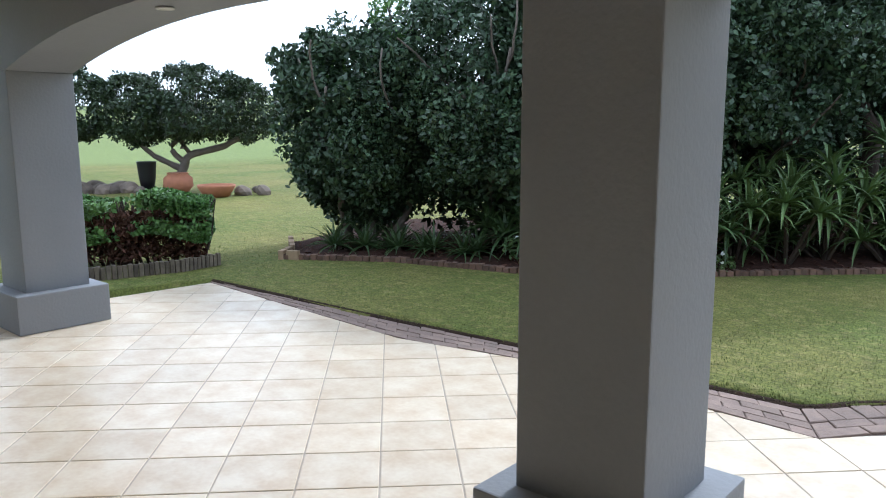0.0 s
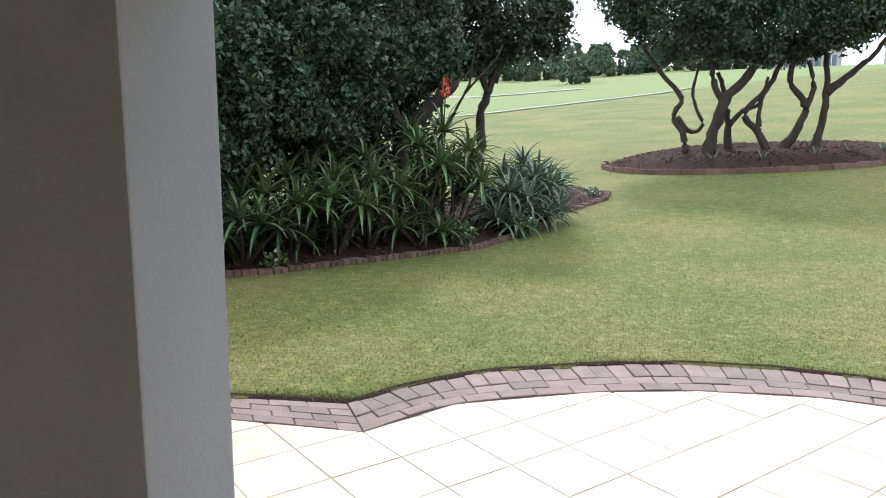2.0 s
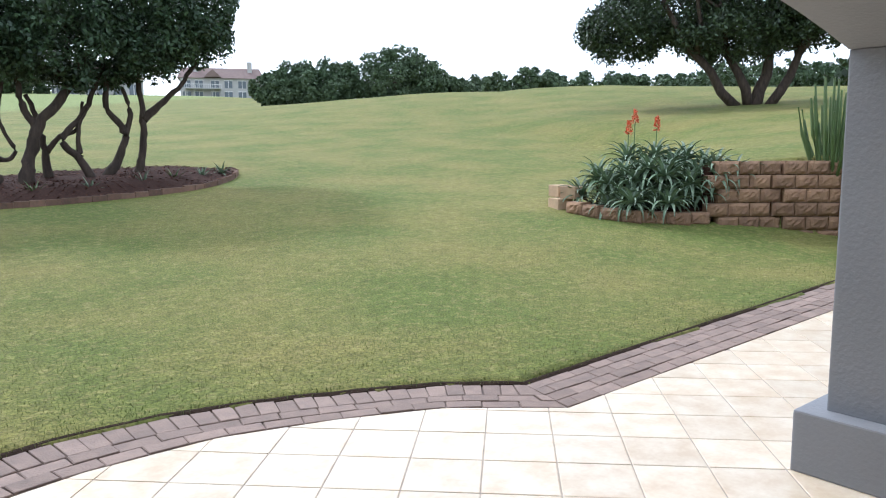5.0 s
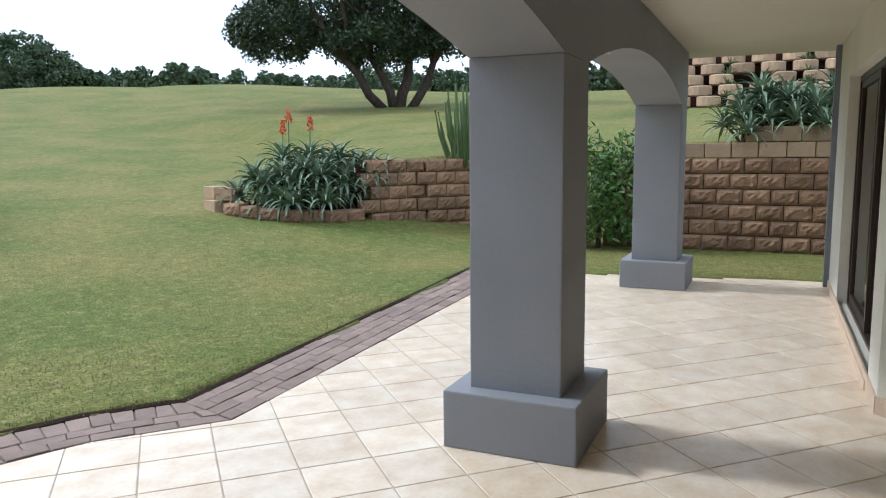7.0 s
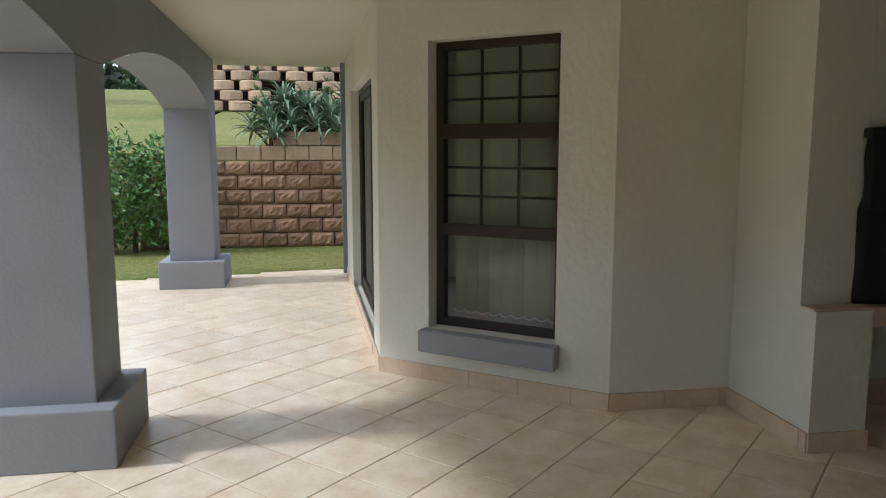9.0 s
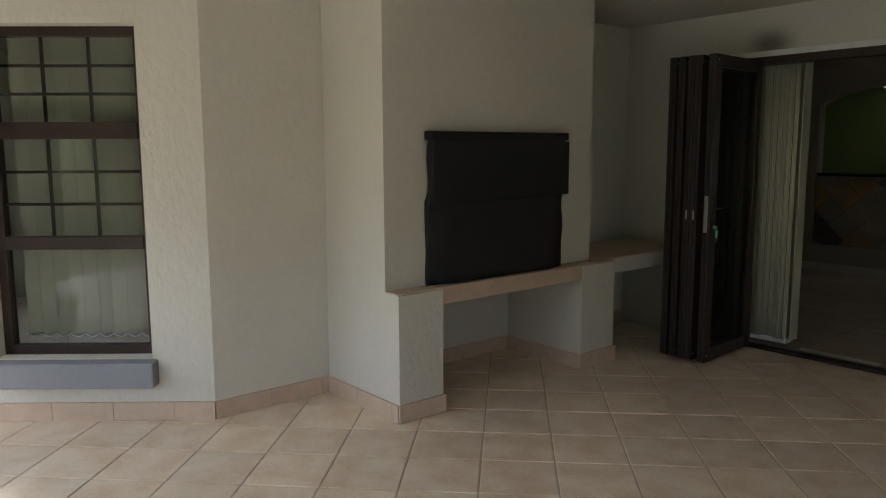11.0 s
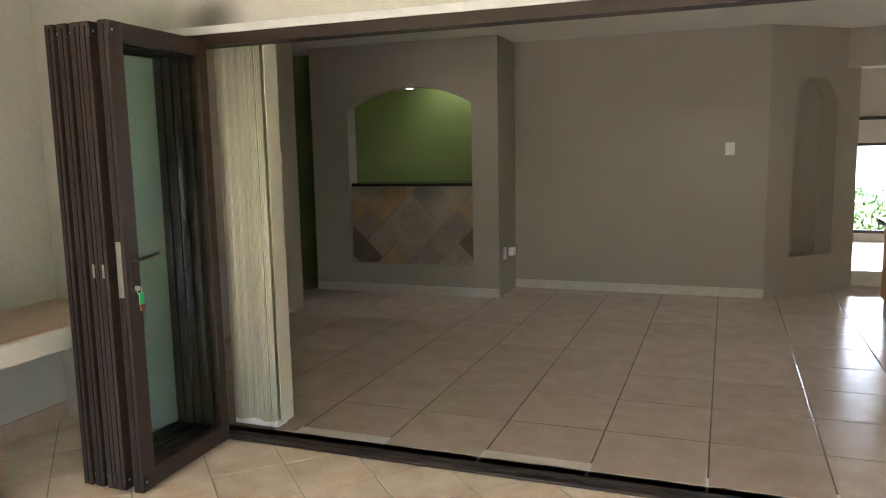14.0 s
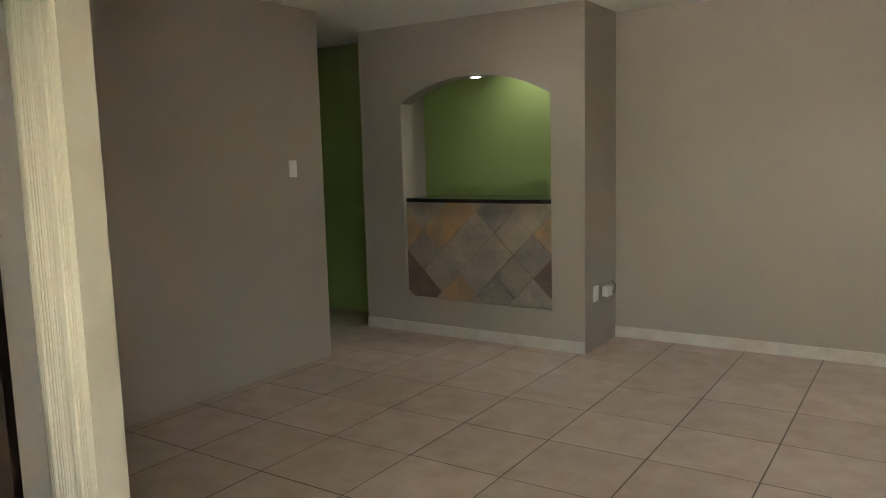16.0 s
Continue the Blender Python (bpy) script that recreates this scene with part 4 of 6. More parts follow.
def angled_wall():
    p, q = (-0.28, -8.87), (-1.13, -9.62)
    d = (Vector(q) - Vector(p)).normalized()
    base = Matrix.Translation((p[0], p[1], 0)) @ Matrix.Rotation(math.atan2(d.y, d.x), 4, "Z")
    length = (Vector(q) - Vector(p)).length
    s0, s1, z0, z1 = 0.30, 0.84, 0.38, 2.10
    e = tagged(part("wall_angled", bx(0, s0, 0, 0.3, 0, ICE, m=base), M_TAUPE), "angled taupe wall with a tall arched niche", "wall", kind="structure")
    part("wall_part", bx(s1, length, 0, 0.3, 0, ICE, m=base), M_TAUPE, e)
    part("wall_part", bx(s0, s1, 0, 0.3, 0, z0, m=base), M_TAUPE, e)
    part("niche_back", bx(s0, s1, 0.2, 0.3, z0, ICE, m=base), M_TAUPE, e)
    w = s1 - s0
    prof = [(s0 + u * w, 1.88 + (z1 - 1.88) * (1 - abs(2 * u - 1) ** 3)) for u in np.linspace(0, 1, 17)] + [(s1, ICE), (s0, ICE)]
    part("wall_part", along(p, q, prof, 0, 0.199), M_TAUPE, e)
    structure("beam_indoor", bx(-5.0, -0.95, -9.8, -9.5, 2.2, ICE), M_TAUPE, "taupe ceiling beam between rooms", "beam")


angled_wall()

# far room with a bright window
wall_seg("wall_far_room", (5.4, -13.6), (-5.0, -13.6), 0, ICE, 0.2, M_TAUPE, "taupe far room wall round a wide window", holes=[(6.2, 9.6, 0.12, 1.45)])
structure("wall_far_side", bx(-0.9, -0.7, -13.6, -9.75, 0, ICE), M_TAUPE, "taupe side wall of the far room", "wall")
structure("wall_indoor_west", bx(-5.2, -5.0, -14.0, -4.7, 0, ICE), M_TAUPE, "plain taupe end wall", "wall")
structure("wall_indoor_south", bx(5.4, 5.6, -14.2, -13.6, 0, ICE), M_TAUPE, "plain taupe wall end", "wall")
e = empty("window_2", (-2.5, -13.6, 0), "wide bright window with dark frame in the far room", "window", kind="structure")
part("frame", bx(-4.2, -0.8, -13.68, -13.63, 1.40, 1.45), M_FRAME, e)
part("frame", bx(-4.2, -0.8, -13.68, -13.63, 0.12, 0.17), M_FRAME, e)
part("mullion", bx(-2.55, -2.5, -13.68, -13.63, 0.17, 1.40), M_FRAME, e)
part("curtain_rail", bx(-4.3, -0.9, -13.58, -13.55, 1.78, 1.83, 0.005), M_RUBBER, e)
structure("backdrop", bx(-12, 6, -17.1, -17.0, 0.35, 5), M_FAROUT, "bright overcast daylight outside the far window", "backdrop")
e = empty("garden_shrub", (-2.4, -15.4, -0.2), "green shrub outside the far window", "shrub")
leaves("foliage", crown([(-2.1, -15.4, 0.25, 0.7, 0.5, 0.45), (-3.2, -15.3, 0.2, 0.7, 0.5, 0.4)], 2500, low=-0.2), 0.09, M_LEAF3, e)
part("stem", tube([(-2.4, -15.4, -0.25), (-2.3, -15.4, 0.2)], [0.03, 0.015]), M_BARK, e)
e = empty("step_ledge", (-1.25, -9.9, 0), "low white step ledge beside the angled wall", "step")
part("slab", bx(-1.5, -0.92, -10.6, -9.75, 0.0, 0.16, 0.01), M_ISKIRT, e)
e = empty("kitchen_cabinet", (-1.45, -7.0, 0), "honey-coloured wooden kitchen counter unit with a pale kick plate", "cabinet")
part("body", prism([(-1.9, -8.3), (-1.17, -8.3), (-1.15, -7.3), (-1.19, -7.14), (-1.29, -7.07), (-1.9, -7.05)], 0.17, 0.80, 0.004), M_ORANGE, e)
part("kick_plate", prism([(-1.88, -8.28), (-1.19, -8.28), (-1.17, -7.3), (-1.21, -7.16), (-1.30, -7.09), (-1.88, -7.07)], 0.0, 0.169), M_ISKIRT, e)
part("door_panel", bx(-1.86, -1.36, -7.052, -7.035, 0.2, 0.77, 0.004), M_ORANGE, e)
tagged(part("kitchen_worktop", prism([(-1.94, -8.34), (-1.12, -8.34), (-1.10, -7.28), (-1.15, -7.11), (-1.27, -7.02), (-1.94, -7.0)], 0.801, 0.84, 0.008), M_COUNTER), "dark green polished kitchen worktop", "worktop")


# ---- garden ----
def z_at(x, y):
    return float(height(x, y))


def resample(pts, step):
    out, carry = [], 0.0
    for (x1, y1), (x2, y2) in zip(pts, pts[1:]):
        length = math.hypot(x2 - x1, y2 - y1)
        s = carry
        while s < length:
            out.append((x1 + (x2 - x1) * s / length, y1 + (y2 - y1) * s / length, math.atan2(y2 - y1, x2 - x1)))
            s += step
        carry = s - length
    return out


def mulch_bed(name, outline, label, rise=0.12):
    cx, cy = np.mean([p[0] for p in outline]), np.mean([p[1] for p in outline])
    ring = [(x, y) for x, y, _ in resample(outline + outline[:1], 0.25)]
    v, f, n, k = [], [], len(ring), 9
    for j in range(k):
        t = j / k
        for i, (x, y) in enumerate(ring):
            px, py = x + (cx - x) * t, y + (cy - y) * t
            v.append((px, py, z_at(px, py) + 0.03 + rise * min(1, 3 * t) + 0.02 * math.sin(px * 9) * math.sin(py * 8)))
    v.append((cx, cy, z_at(cx, cy) + 0.03 + rise))
    for j in range(k - 1):
        for i in range(n):
            f.append((j * n + i, j * n + (i + 1) % n, (j + 1) * n + (i + 1) % n, (j + 1) * n + i))
    f += [((k - 1) * n + i, (k - 1) * n + (i + 1) % n, k * n) for i in range(n)]
    bed = tagged(pyd(name, v, f, M_MULCH, smooth=True), label, "flower bed", kind="structure")
    m = 2600
    i, t = RNG.integers(0, n, m), RNG.random(m) ** 1.5 * 0.8
    r = np.array(ring)[i]
    p = r + (np.array([cx, cy]) - r) * t[:, None]
    p = np.column_stack([p, height(p[:, 0], p[:, 1]) + 0.045 + rise * np.minimum(1, 3 * t)])
    tagged(leaves("bark_chips", p, 0.06, M_CHIP, None, 0.5, flat=3.0), "scattered brown bark chips on the bed", "mulch", kind="stuff")
    return bed


HEDGE_EDGE = [(-6.8, 5.04), (-5.7, 5.74), (-4.31, 6.08), (-2.7, 7.19), (-1.51, 8.35), (-0.87, 9.04), (-0.35, 10.4), (0.05, 11.6), (0.75, 12.7), (0.85, 13.4)]
mulch_bed("hedge_bed", HEDGE_EDGE + [(0.2, 14.2), (-2, 13.2), (-6, 11), (-8.3, 8), (-7.5, 5.7)], "brown bark-mulched bed under the big hedge", 0.1)
ISLE = [(4.2 + 3.2 * math.cos(a) + 0.25 * math.sin(3 * a), 17.15 + 2.2 * math.sin(a)) for a in np.linspace(0, 6.2832, 41)[:-1]]
mulch_bed("island_bed", ISLE, "dark mulched island bed in the lawn", 0.16)


def edging(name, path, step, w, d, h, material, label):
    e = empty(name, (path[0][0], path[0][1], 0), label, "edging")
    me = None
    for x, y, a in resample(path, step):
        if me is None:
            bm = bx(-w / 2, w / 2, -d / 2, d / 2, -0.05, h, 0.006)
            me = bpy.data.meshes.new("edging_brick")
            bm.to_mesh(me)
            bm.free()
            me.materials.append(material)
        ob = new("edging_brick", me)
        ob.parent = e
        ob.matrix_parent_inverse = e.matrix_basis.inverted()
        ob.matrix_basis = Matrix.Translation((x, y, z_at(x, y) + random.uniform(-0.01, 0.008))) @ Matrix.Rotation(a + random.uniform(-0.08, 0.08), 4, "Z")


edging("bed_edging", HEDGE_EDGE, 0.075, 0.066, 0.09, 0.055, M_EDGE_BRICK, "row of small upright edging bricks round the hedge bed")
edging("bed_edging", ISLE[20:] + ISLE[:3], 0.24, 0.236, 0.08, 0.10, M_EDGE_BRICK, "low dark brick edging round the island bed")
edging("bed_edging", [(-7.5, 5.7), (-6.95, 5.3), (-6.8, 5.04), (-6.6, 5.12)], 0.16, 0.15, 0.06, 0.11, M_BLOCK_PALE, "pale concrete edging at the bed corner")


def branch(bm, p, d, length, r, depth, tips, bend=0.35, up=0.12):
    pts, rad = [Vector(p)], [r]
    d = Vector(d).normalized()
    for i in range(5):
        d = (d + Vector((random.uniform(-bend, bend), random.uniform(-bend, bend), random.uniform(-bend, bend) * 0.5 + up))).normalized()
        pts.append(pts[-1] + d * length / 5)
        rad.append(r * (1 - 0.1 * (i + 1)))
    tube(pts, rad, 6 if depth else 8, bm)
    tips.append(pts[-1])
    if depth > 0:
        for k in range(2 if depth < 2 else 3):
            side = Vector((random.uniform(-1, 1), random.uniform(-1, 1), random.uniform(0.0, 0.7))).normalized()
            branch(bm, pts[random.choice((3, 4, 5))], d * 0.6 + side, length * 0.72, r * 0.55, depth - 1, tips, bend, up)


def limb(bm, pts, r):
    """A smooth tapering limb through a few points."""
    pts = [Vector(p) for p in pts]
    out = []
    for n in range(len(pts) - 1):
        p0, p1, p2, p3 = (pts[min(max(q, 0), len(pts) - 1)] for q in (n - 1, n, n + 1, n + 2))
        for j in range(5):
            t = j / 5
            out.append(0.5 * (2 * p1 + (p2 - p0) * t + (2 * p0 - 5 * p1 + 4 * p2 - p3) * t * t + (3 * p1 - p0 - 3 * p2 + p3) * t ** 3))
    out.append(pts[-1])
    k = len(out) - 1
    tube([p + Vector((random.uniform(-1, 1), random.uniform(-1, 1), 0)) * r * 0.25 for p in out], [r * (1.35 - 0.35 * min(1, 4 * n / k) - 0.5 * n / k) * random.uniform(0.9, 1.1) for n in range(k + 1)], 8, bm)


def tree(name, label, trunks, blobs, nleaf, size, leaf=M_LEAF, bark=M_BARK, depth=2, low=None, bend=0.35, slim=0.5, tuft=0.28, stems=()):
    base = trunks[0][0]
    e = empty(name, base, label, "tree")
    bm = bmesh.new()
    tips = []
    for p, d, length, r in trunks:
        branch(bm, p, d, length, r, depth, tips, bend)
    for pts, r in stems:
        limb(bm, pts, r)
    part("trunk", bm, bark, e, smooth=True)
    leaves("crown", clumps(blobs, nleaf, tuft, low), size, leaf, e, slim)
    return e


random.seed(3)
# the big hedge: separate shrubs grown together
HB = [((-6.68, 6.17, 1.52), (1.0, 0.92, 1.1), 24000), ((-5.35, 7.0, 1.75), (1.5, 1.3, 1.22), 30000), ((-4.0, 7.55, 2.05), (1.5, 1.2, 1.25), 28000), ((-3.25, 8.75, 2.4), (1.45, 1.3, 1.4), 28000),
      ((-2.75, 10.0, 2.85), (1.4, 1.3, 1.4), 30000), ((-2.55, 11.4, 3.1), (1.2, 1.2, 1.3), 24000)]
for (x, y, z), (rx, ry, rz), n in HB:
    e = empty("hedge_tree", (x, y, 0), "tall dense dark-green hedge shrub with bare stems below", "shrub", "big hedge")
    bm, tips = bmesh.new(), []
    for k in range(4):
        branch(bm, (x + random.uniform(-0.4, 0.4), y + random.uniform(-0.3, 0.3), z_at(x, y) - 0.05), (random.uniform(-0.6, 0.6) * (1 if x < -2 else 0.3), random.uniform(-0.6, 0.5) * (1 if x < -2 else 0.3), 1), 1.5 if x < -1.5 else 1.1, 0.055, 2, tips, 0.4)
    part("trunk", bm, M_TWIG if x < -3.5 else M_BARK, e, smooth=True)
    bl = [(x, y, z, rx, ry, rz)] + [(x + rx * 0.55 * math.cos(a), y + ry * 0.55 * math.sin(a), z + rz * (0.35 if k % 2 else -0.3), rx * 0.5, ry * 0.5, rz * 0.5) for k, a in enumerate((0.3, 1.7, 2.9, 4.3, 5.4))]
    p = clumps(bl, int(n * 1.25), 0.22, per=70, fill=0.2)
    p = p[p[:, 2] > z_at(x, y) + (0.25 if x < -6 else 0.6 if x < -3.5 else 1.15)]
    leaves("crown", p, 0.075, M_LEAF, e, 0.55)
    q = crown([(x - 0.2, y + 0.25, z * 0.58, rx * 0.8, ry * 0.5, z * 0.5)], 6500, 0.9, 0.2, 0.15)
    leaves("inner_foliage", q, 0.10, M_LEAF, e, 0.6)
e = empty("hedge_sprout", (-6.05, 6.35, 2.8), "bright green young shoots above the hedge", "shrub")
leaves("crown", crown([(-6.2, 6.2, 2.6, 0.26, 0.26, 0.4), (-6.85, 5.85, 2.2, 0.2, 0.2, 0.35)], 1100), 0.075, M_LEAF3, e)
part("stem", tube([(-6.2, 6.2, 2.0), (-6.2, 6.2, 2.9)], [0.015, 0.006]), M_BARK, e)
tree("hedge_tree", "slender leaning tree at the end of the hedge", [((-1.02, 12.3, 2.1), (0.3, 0.1, 1), 1.0, 0.05)],
     [(-0.8, 12.3, 3.55, 0.85, 0.9, 1.15), (-1.35, 12.2, 3.0, 0.7, 0.7, 0.75), (-0.35, 12.3, 3.05, 0.42, 0.5, 0.55)], 24000, 0.08, M_LEAF2, depth=1, bend=0.2, tuft=0.2,
     stems=[([(-1.62, 12.3, 0.1), (-1.45, 12.3, 0.72), (-1.25, 12.3, 1.02), (-1.22, 12.3, 1.62), (-1.08, 12.3, 2.1), (-0.8, 12.3, 2.6)], 0.10), ([(-1.12, 12.3, 1.95), (-1.3, 12.25, 2.35), (-1.5, 12.2, 2.7)], 0.055)])
e = empty("hedge_limb", (-2.1, 9.9, 0), "thick leaning brown limb under the hedge canopy", "branch")
bm = bmesh.new()
limb(bm, [(-2.15, 9.9, 0.05), (-2.05, 9.9, 0.8), (-1.95, 9.9, 1.35), (-1.55, 9.95, 1.75), (-1.3, 10.0, 2.0)], 0.12)
limb(bm, [(-1.98, 9.9, 1.3), (-2.2, 9.9, 1.9), (-2.3, 9.9, 2.4)], 0.09)
part("trunk", bm, M_BARK, e, smooth=True)

IZ = z_at(4.0, 17.2) + 0.1


def isle(*pts):
    return [(x, y, IZ + z) for x, y, z in pts]


STEMS = [(isle((2.68, 17.1, -0.1), (2.6, 17.1, 0.35), (2.36, 17.1, 0.8), (2.52, 17.15, 1.15), (2.0, 17.2, 1.75), (1.7, 17.2, 2.2)), 0.075),
         (isle((2.42, 17.1, 0.75), (2.75, 17.2, 0.45), (2.98, 17.2, 0.6), (2.75, 17.2, 1.2), (2.85, 17.2, 1.9)), 0.055),
         (isle((3.1, 17.0, -0.1), (3.17, 17.0, 0.4), (3.37, 17.0, 1.1), (3.9, 17.0, 1.75), (4.3, 17.0, 2.5)), 0.135),
         (isle((3.37, 17.0, 1.0), (3.15, 17.1, 1.5), (3.05, 17.1, 2.2)), 0.085),
         (isle((3.62, 17.5, -0.1), (3.57, 17.5, 0.5), (3.48, 17.5, 1.15), (3.3, 17.5, 1.7)), 0.085),
         (isle((3.58, 17.5, 0.6), (3.85, 17.45, 0.9), (4.15, 17.4, 1.05), (4.3, 17.4, 1.6)), 0.055),
         (isle((4.38, 17.1, -0.1), (4.08, 17.1, 0.45), (3.8, 17.1, 0.85), (4.2, 17.15, 1.3), (4.5, 17.2, 1.9), (4.7, 17.2, 2.4)), 0.08),
         (isle((4.12, 17.1, 0.5), (4.1, 17.1, 1.0), (4.3, 17.1, 1.5)), 0.055),
         (isle((4.5, 17.2, -0.1), (4.85, 17.2, 0.45), (5.02, 17.2, 1.0), (4.68, 17.2, 1.5), (4.75, 17.2, 2.2)), 0.10),
         (isle((5.0, 17.2, 0.95), (5.16, 17.2, 1.35), (5.0, 17.2, 1.9)), 0.07),
         (isle((5.15, 17.3, -0.1), (5.32, 17.3, 0.3), (5.42, 17.3, 0.85), (5.42, 17.3, 1.5), (5.35, 17.3, 2.3)), 0.10),
         (isle((5.42, 17.3, 1.25), (5.85, 17.2, 1.65), (6.2, 17.1, 2.0), (6.5, 17.0, 2.5)), 0.075)]
tree("island_tree", "multi-stemmed dark tree with twisted bare trunks and rounded crown", [(isle((3.8, 17.2, 2.0))[0], (0.1, 0.0, 1), 1.6, 0.06), (isle((2.2, 17.2, 1.9))[0], (-0.2, 0, 1), 1.4, 0.05), (isle((5.3, 17.2, 2.1))[0], (0.2, 0, 1), 1.4, 0.05)],
     [(1.75, 17.3, 4.6, 0.95, 1.1, 1.1), (2.5, 17.3, 4.0, 1.2, 1.4, 1.1), (3.7, 17.2, 4.9, 1.7, 1.7, 1.7), (5.1, 17.2, 5.0, 1.6, 1.7, 1.6), (6.3, 17.0, 4.7, 1.0, 1.2, 1.1), (4.0, 17.2, 3.6, 1.6, 1.4, 0.85), (5.5, 17.0, 3.8, 0.9, 1.0, 0.7), (6.5, 17.0, 3.9, 0.65, 0.7, 0.55)], 100000, 0.10, M_LEAF, depth=2, bend=0.42, tuft=0.3, stems=STEMS)

bx0, by0 = 26.5, 14.9
tz = z_at(bx0, by0)
tree("spreading_tree", "wide spreading tree with many limbs on the slope",
     [((bx0 - 0.3, by0 + 0.5, tz - 0.1), (-0.75, 0.7, 0.75), 4.2, 0.19), ((bx0, by0 + 0.2, tz - 0.1), (-0.3, 0.3, 1), 3.4, 0.2), ((bx0 + 0.1, by0, tz - 0.1), (0.1, 0.0, 1), 3.2, 0.24), ((bx0 + 0.3, by0 - 0.4, tz - 0.1), (0.5, -0.7, 1), 3.4, 0.2)],
     [(24.3, 19.0, tz + 2.9, 1.5, 1.6, 1.1), (25.3, 17.2, tz + 3.9, 2.0, 2.0, 1.5), (26.6, 15.2, tz + 4.3, 2.3, 2.3, 1.9), (27.6, 13.0, tz + 4.2, 2.0, 2.0, 1.7), (26.2, 15.8, tz + 2.6, 2.2, 2.2, 0.9), (27.4, 13.4, tz + 2.9, 1.7, 1.7, 0.8)], 72000, 0.16, M_LEAF2, depth=3, slim=0.45, tuft=0.5)

# tree in the neighbouring garden
lx, ly = -15.0, 8.6
lz = z_at(lx, ly)
tree("umbrella_tree", "low umbrella-shaped tree with twisted pale trunk", [((lx, ly, lz + 0.9), (0.2, 0.15, 1), 0.7, 0.07), ((lx + 0.1, ly + 0.1, lz + 0.8), (-0.9, -0.5, 0.7), 0.9, 0.05)],
     [(lx + 0.1, ly + 0.2, lz + 1.85, 1.25, 1.25, 0.75), (lx + 0.65, ly + 1.1, lz + 1.68, 0.8, 0.8, 0.6), (lx - 0.45, ly - 0.8, lz + 1.72, 0.85, 0.85, 0.65)], 26000, 0.09, M_LEAF2, M_TWIG, depth=2, tuft=0.2,
     stems=[([(lx - 0.2, ly - 0.3, lz - 0.05), (lx, ly - 0.05, lz + 0.4), (lx + 0.1, ly + 0.1, lz + 0.75), (lx + 0.45, ly + 0.75, lz + 0.95), (lx + 0.75, ly + 1.2, lz + 1.3)], 0.11), ([(lx + 0.02, ly, lz + 0.45), (lx - 0.3, ly - 0.5, lz + 0.75), (lx - 0.45, ly - 0.9, lz + 1.2)], 0.075),
            ([(lx + 0.05, ly + 0.05, lz + 0.55), (lx - 0.1, ly - 0.2, lz + 0.95), (lx + 0.15, ly + 0.3, lz + 1.4)], 0.07)])
tree("umbrella_tree", "low dark tree behind the column", [((-16.2, 6.55, 0.1), (0.1, 0.1, 1), 1.2, 0.1)], [(-16.2, 6.6, 1.95, 1.0, 1.1, 0.8), (-16.6, 5.6, 1.9, 1.0, 1.0, 0.7)], 14000, 0.10, M_LEAF2, depth=2, tuft=0.2)


def low_hedge():
    e = empty("clipped_hedge", (-7.6, 3.7, 0), "clipped bright-green box hedge with bare woody base", "hedge")
    p = RNG.uniform(-1, 1, (30000, 3))
    p = np.sign(p) * np.abs(p) ** 0.35
    c, s = math.cos(0.95), math.sin(0.95)
    q = np.column_stack([p[:, 0] * 0.85, p[:, 1] * 0.42, 0.55 + p[:, 2] * 0.2 + 0.05 * np.sin(p[:, 0] * 5)])
    q = np.column_stack([-7.75 + q[:, 0] * c - q[:, 1] * s, 3.75 + q[:, 0] * s + q[:, 1] * c, q[:, 2]])
    leaves("foliage", q, 0.065, M_LEAF3, e, 0.6)
    for k in range(34):
        bm = bmesh.new()
        u = random.uniform(-0.8, 0.8)
        x, y = -7.75 + u * c, 3.75 + u * s
        tube([(x, y, 0), (x + random.uniform(-0.1, 0.1), y + random.uniform(-0.1, 0.1), 0.3), (x + random.uniform(-0.25, 0.25), y + random.uniform(-0.25, 0.25), 0.7)], [0.02, 0.014, 0.008], 5, bm)
        part("stem", bm, M_BARK, e)
    q = RNG.uniform(-1, 1, (7000, 3))
    q = np.column_stack([-7.75 + q[:, 0] * 0.8 * c - q[:, 1] * 0.36 * s, 3.75 + q[:, 0] * 0.8 * s + q[:, 1] * 0.36 * c, 0.35 + 0.25 * q[:, 2]])
    leaves("dry_foliage", q, 0.08, M_CHIP, e, 0.3)


low_hedge()
edging("picket_edging", [(-7.75, 2.75), (-7.15, 3.15), (-6.95, 3.9), (-7.0, 4.35)], 0.05, 0.042, 0.04, 0.13, M_EDGE, "weathered half-round wooden picket edging")


# ---- strap-leaved plants ----
def rosette(bm, at, n, length, width, droop=0.5, spread=0.9, seg=5):
    ax, ay, az = at
    for i in range(n):
        a = 2.399 * i + random.uniform(-0.2, 0.2)
        t = (i + 0.5) / n
        el = radians(82) * (1 - t * spread) + random.uniform(-0.12, 0.12)
        ln = length * random.uniform(0.75, 1.1)
        prev = None
        px, pz, e2 = 0.02, 0.0, el
        for k in range(seg + 1):
            u = k / seg
            w = width * (1 - u ** 1.6) * 0.5 + 0.001
            c, s = math.cos(a), math.sin(a)
            x, y, z = ax + px * c, ay + px * s, az + pz
            row = [bm.verts.new((x - w * s, y + w * c, z + w * 0.45)), bm.verts.new((x, y, z - w * 0.15)), bm.verts.new((x + w * s, y - w * c, z + w * 0.45))]
            if prev:
                bm.faces.new((prev[0], prev[1], row[1], row[0]))
                bm.faces.new((prev[1], prev[2], row[2], row[1]))
            prev = row
            px += ln / seg * math.cos(e2)
            pz += ln / seg * math.sin(e2)
            e2 -= droop * 2.2 / seg * (0.4 + u)


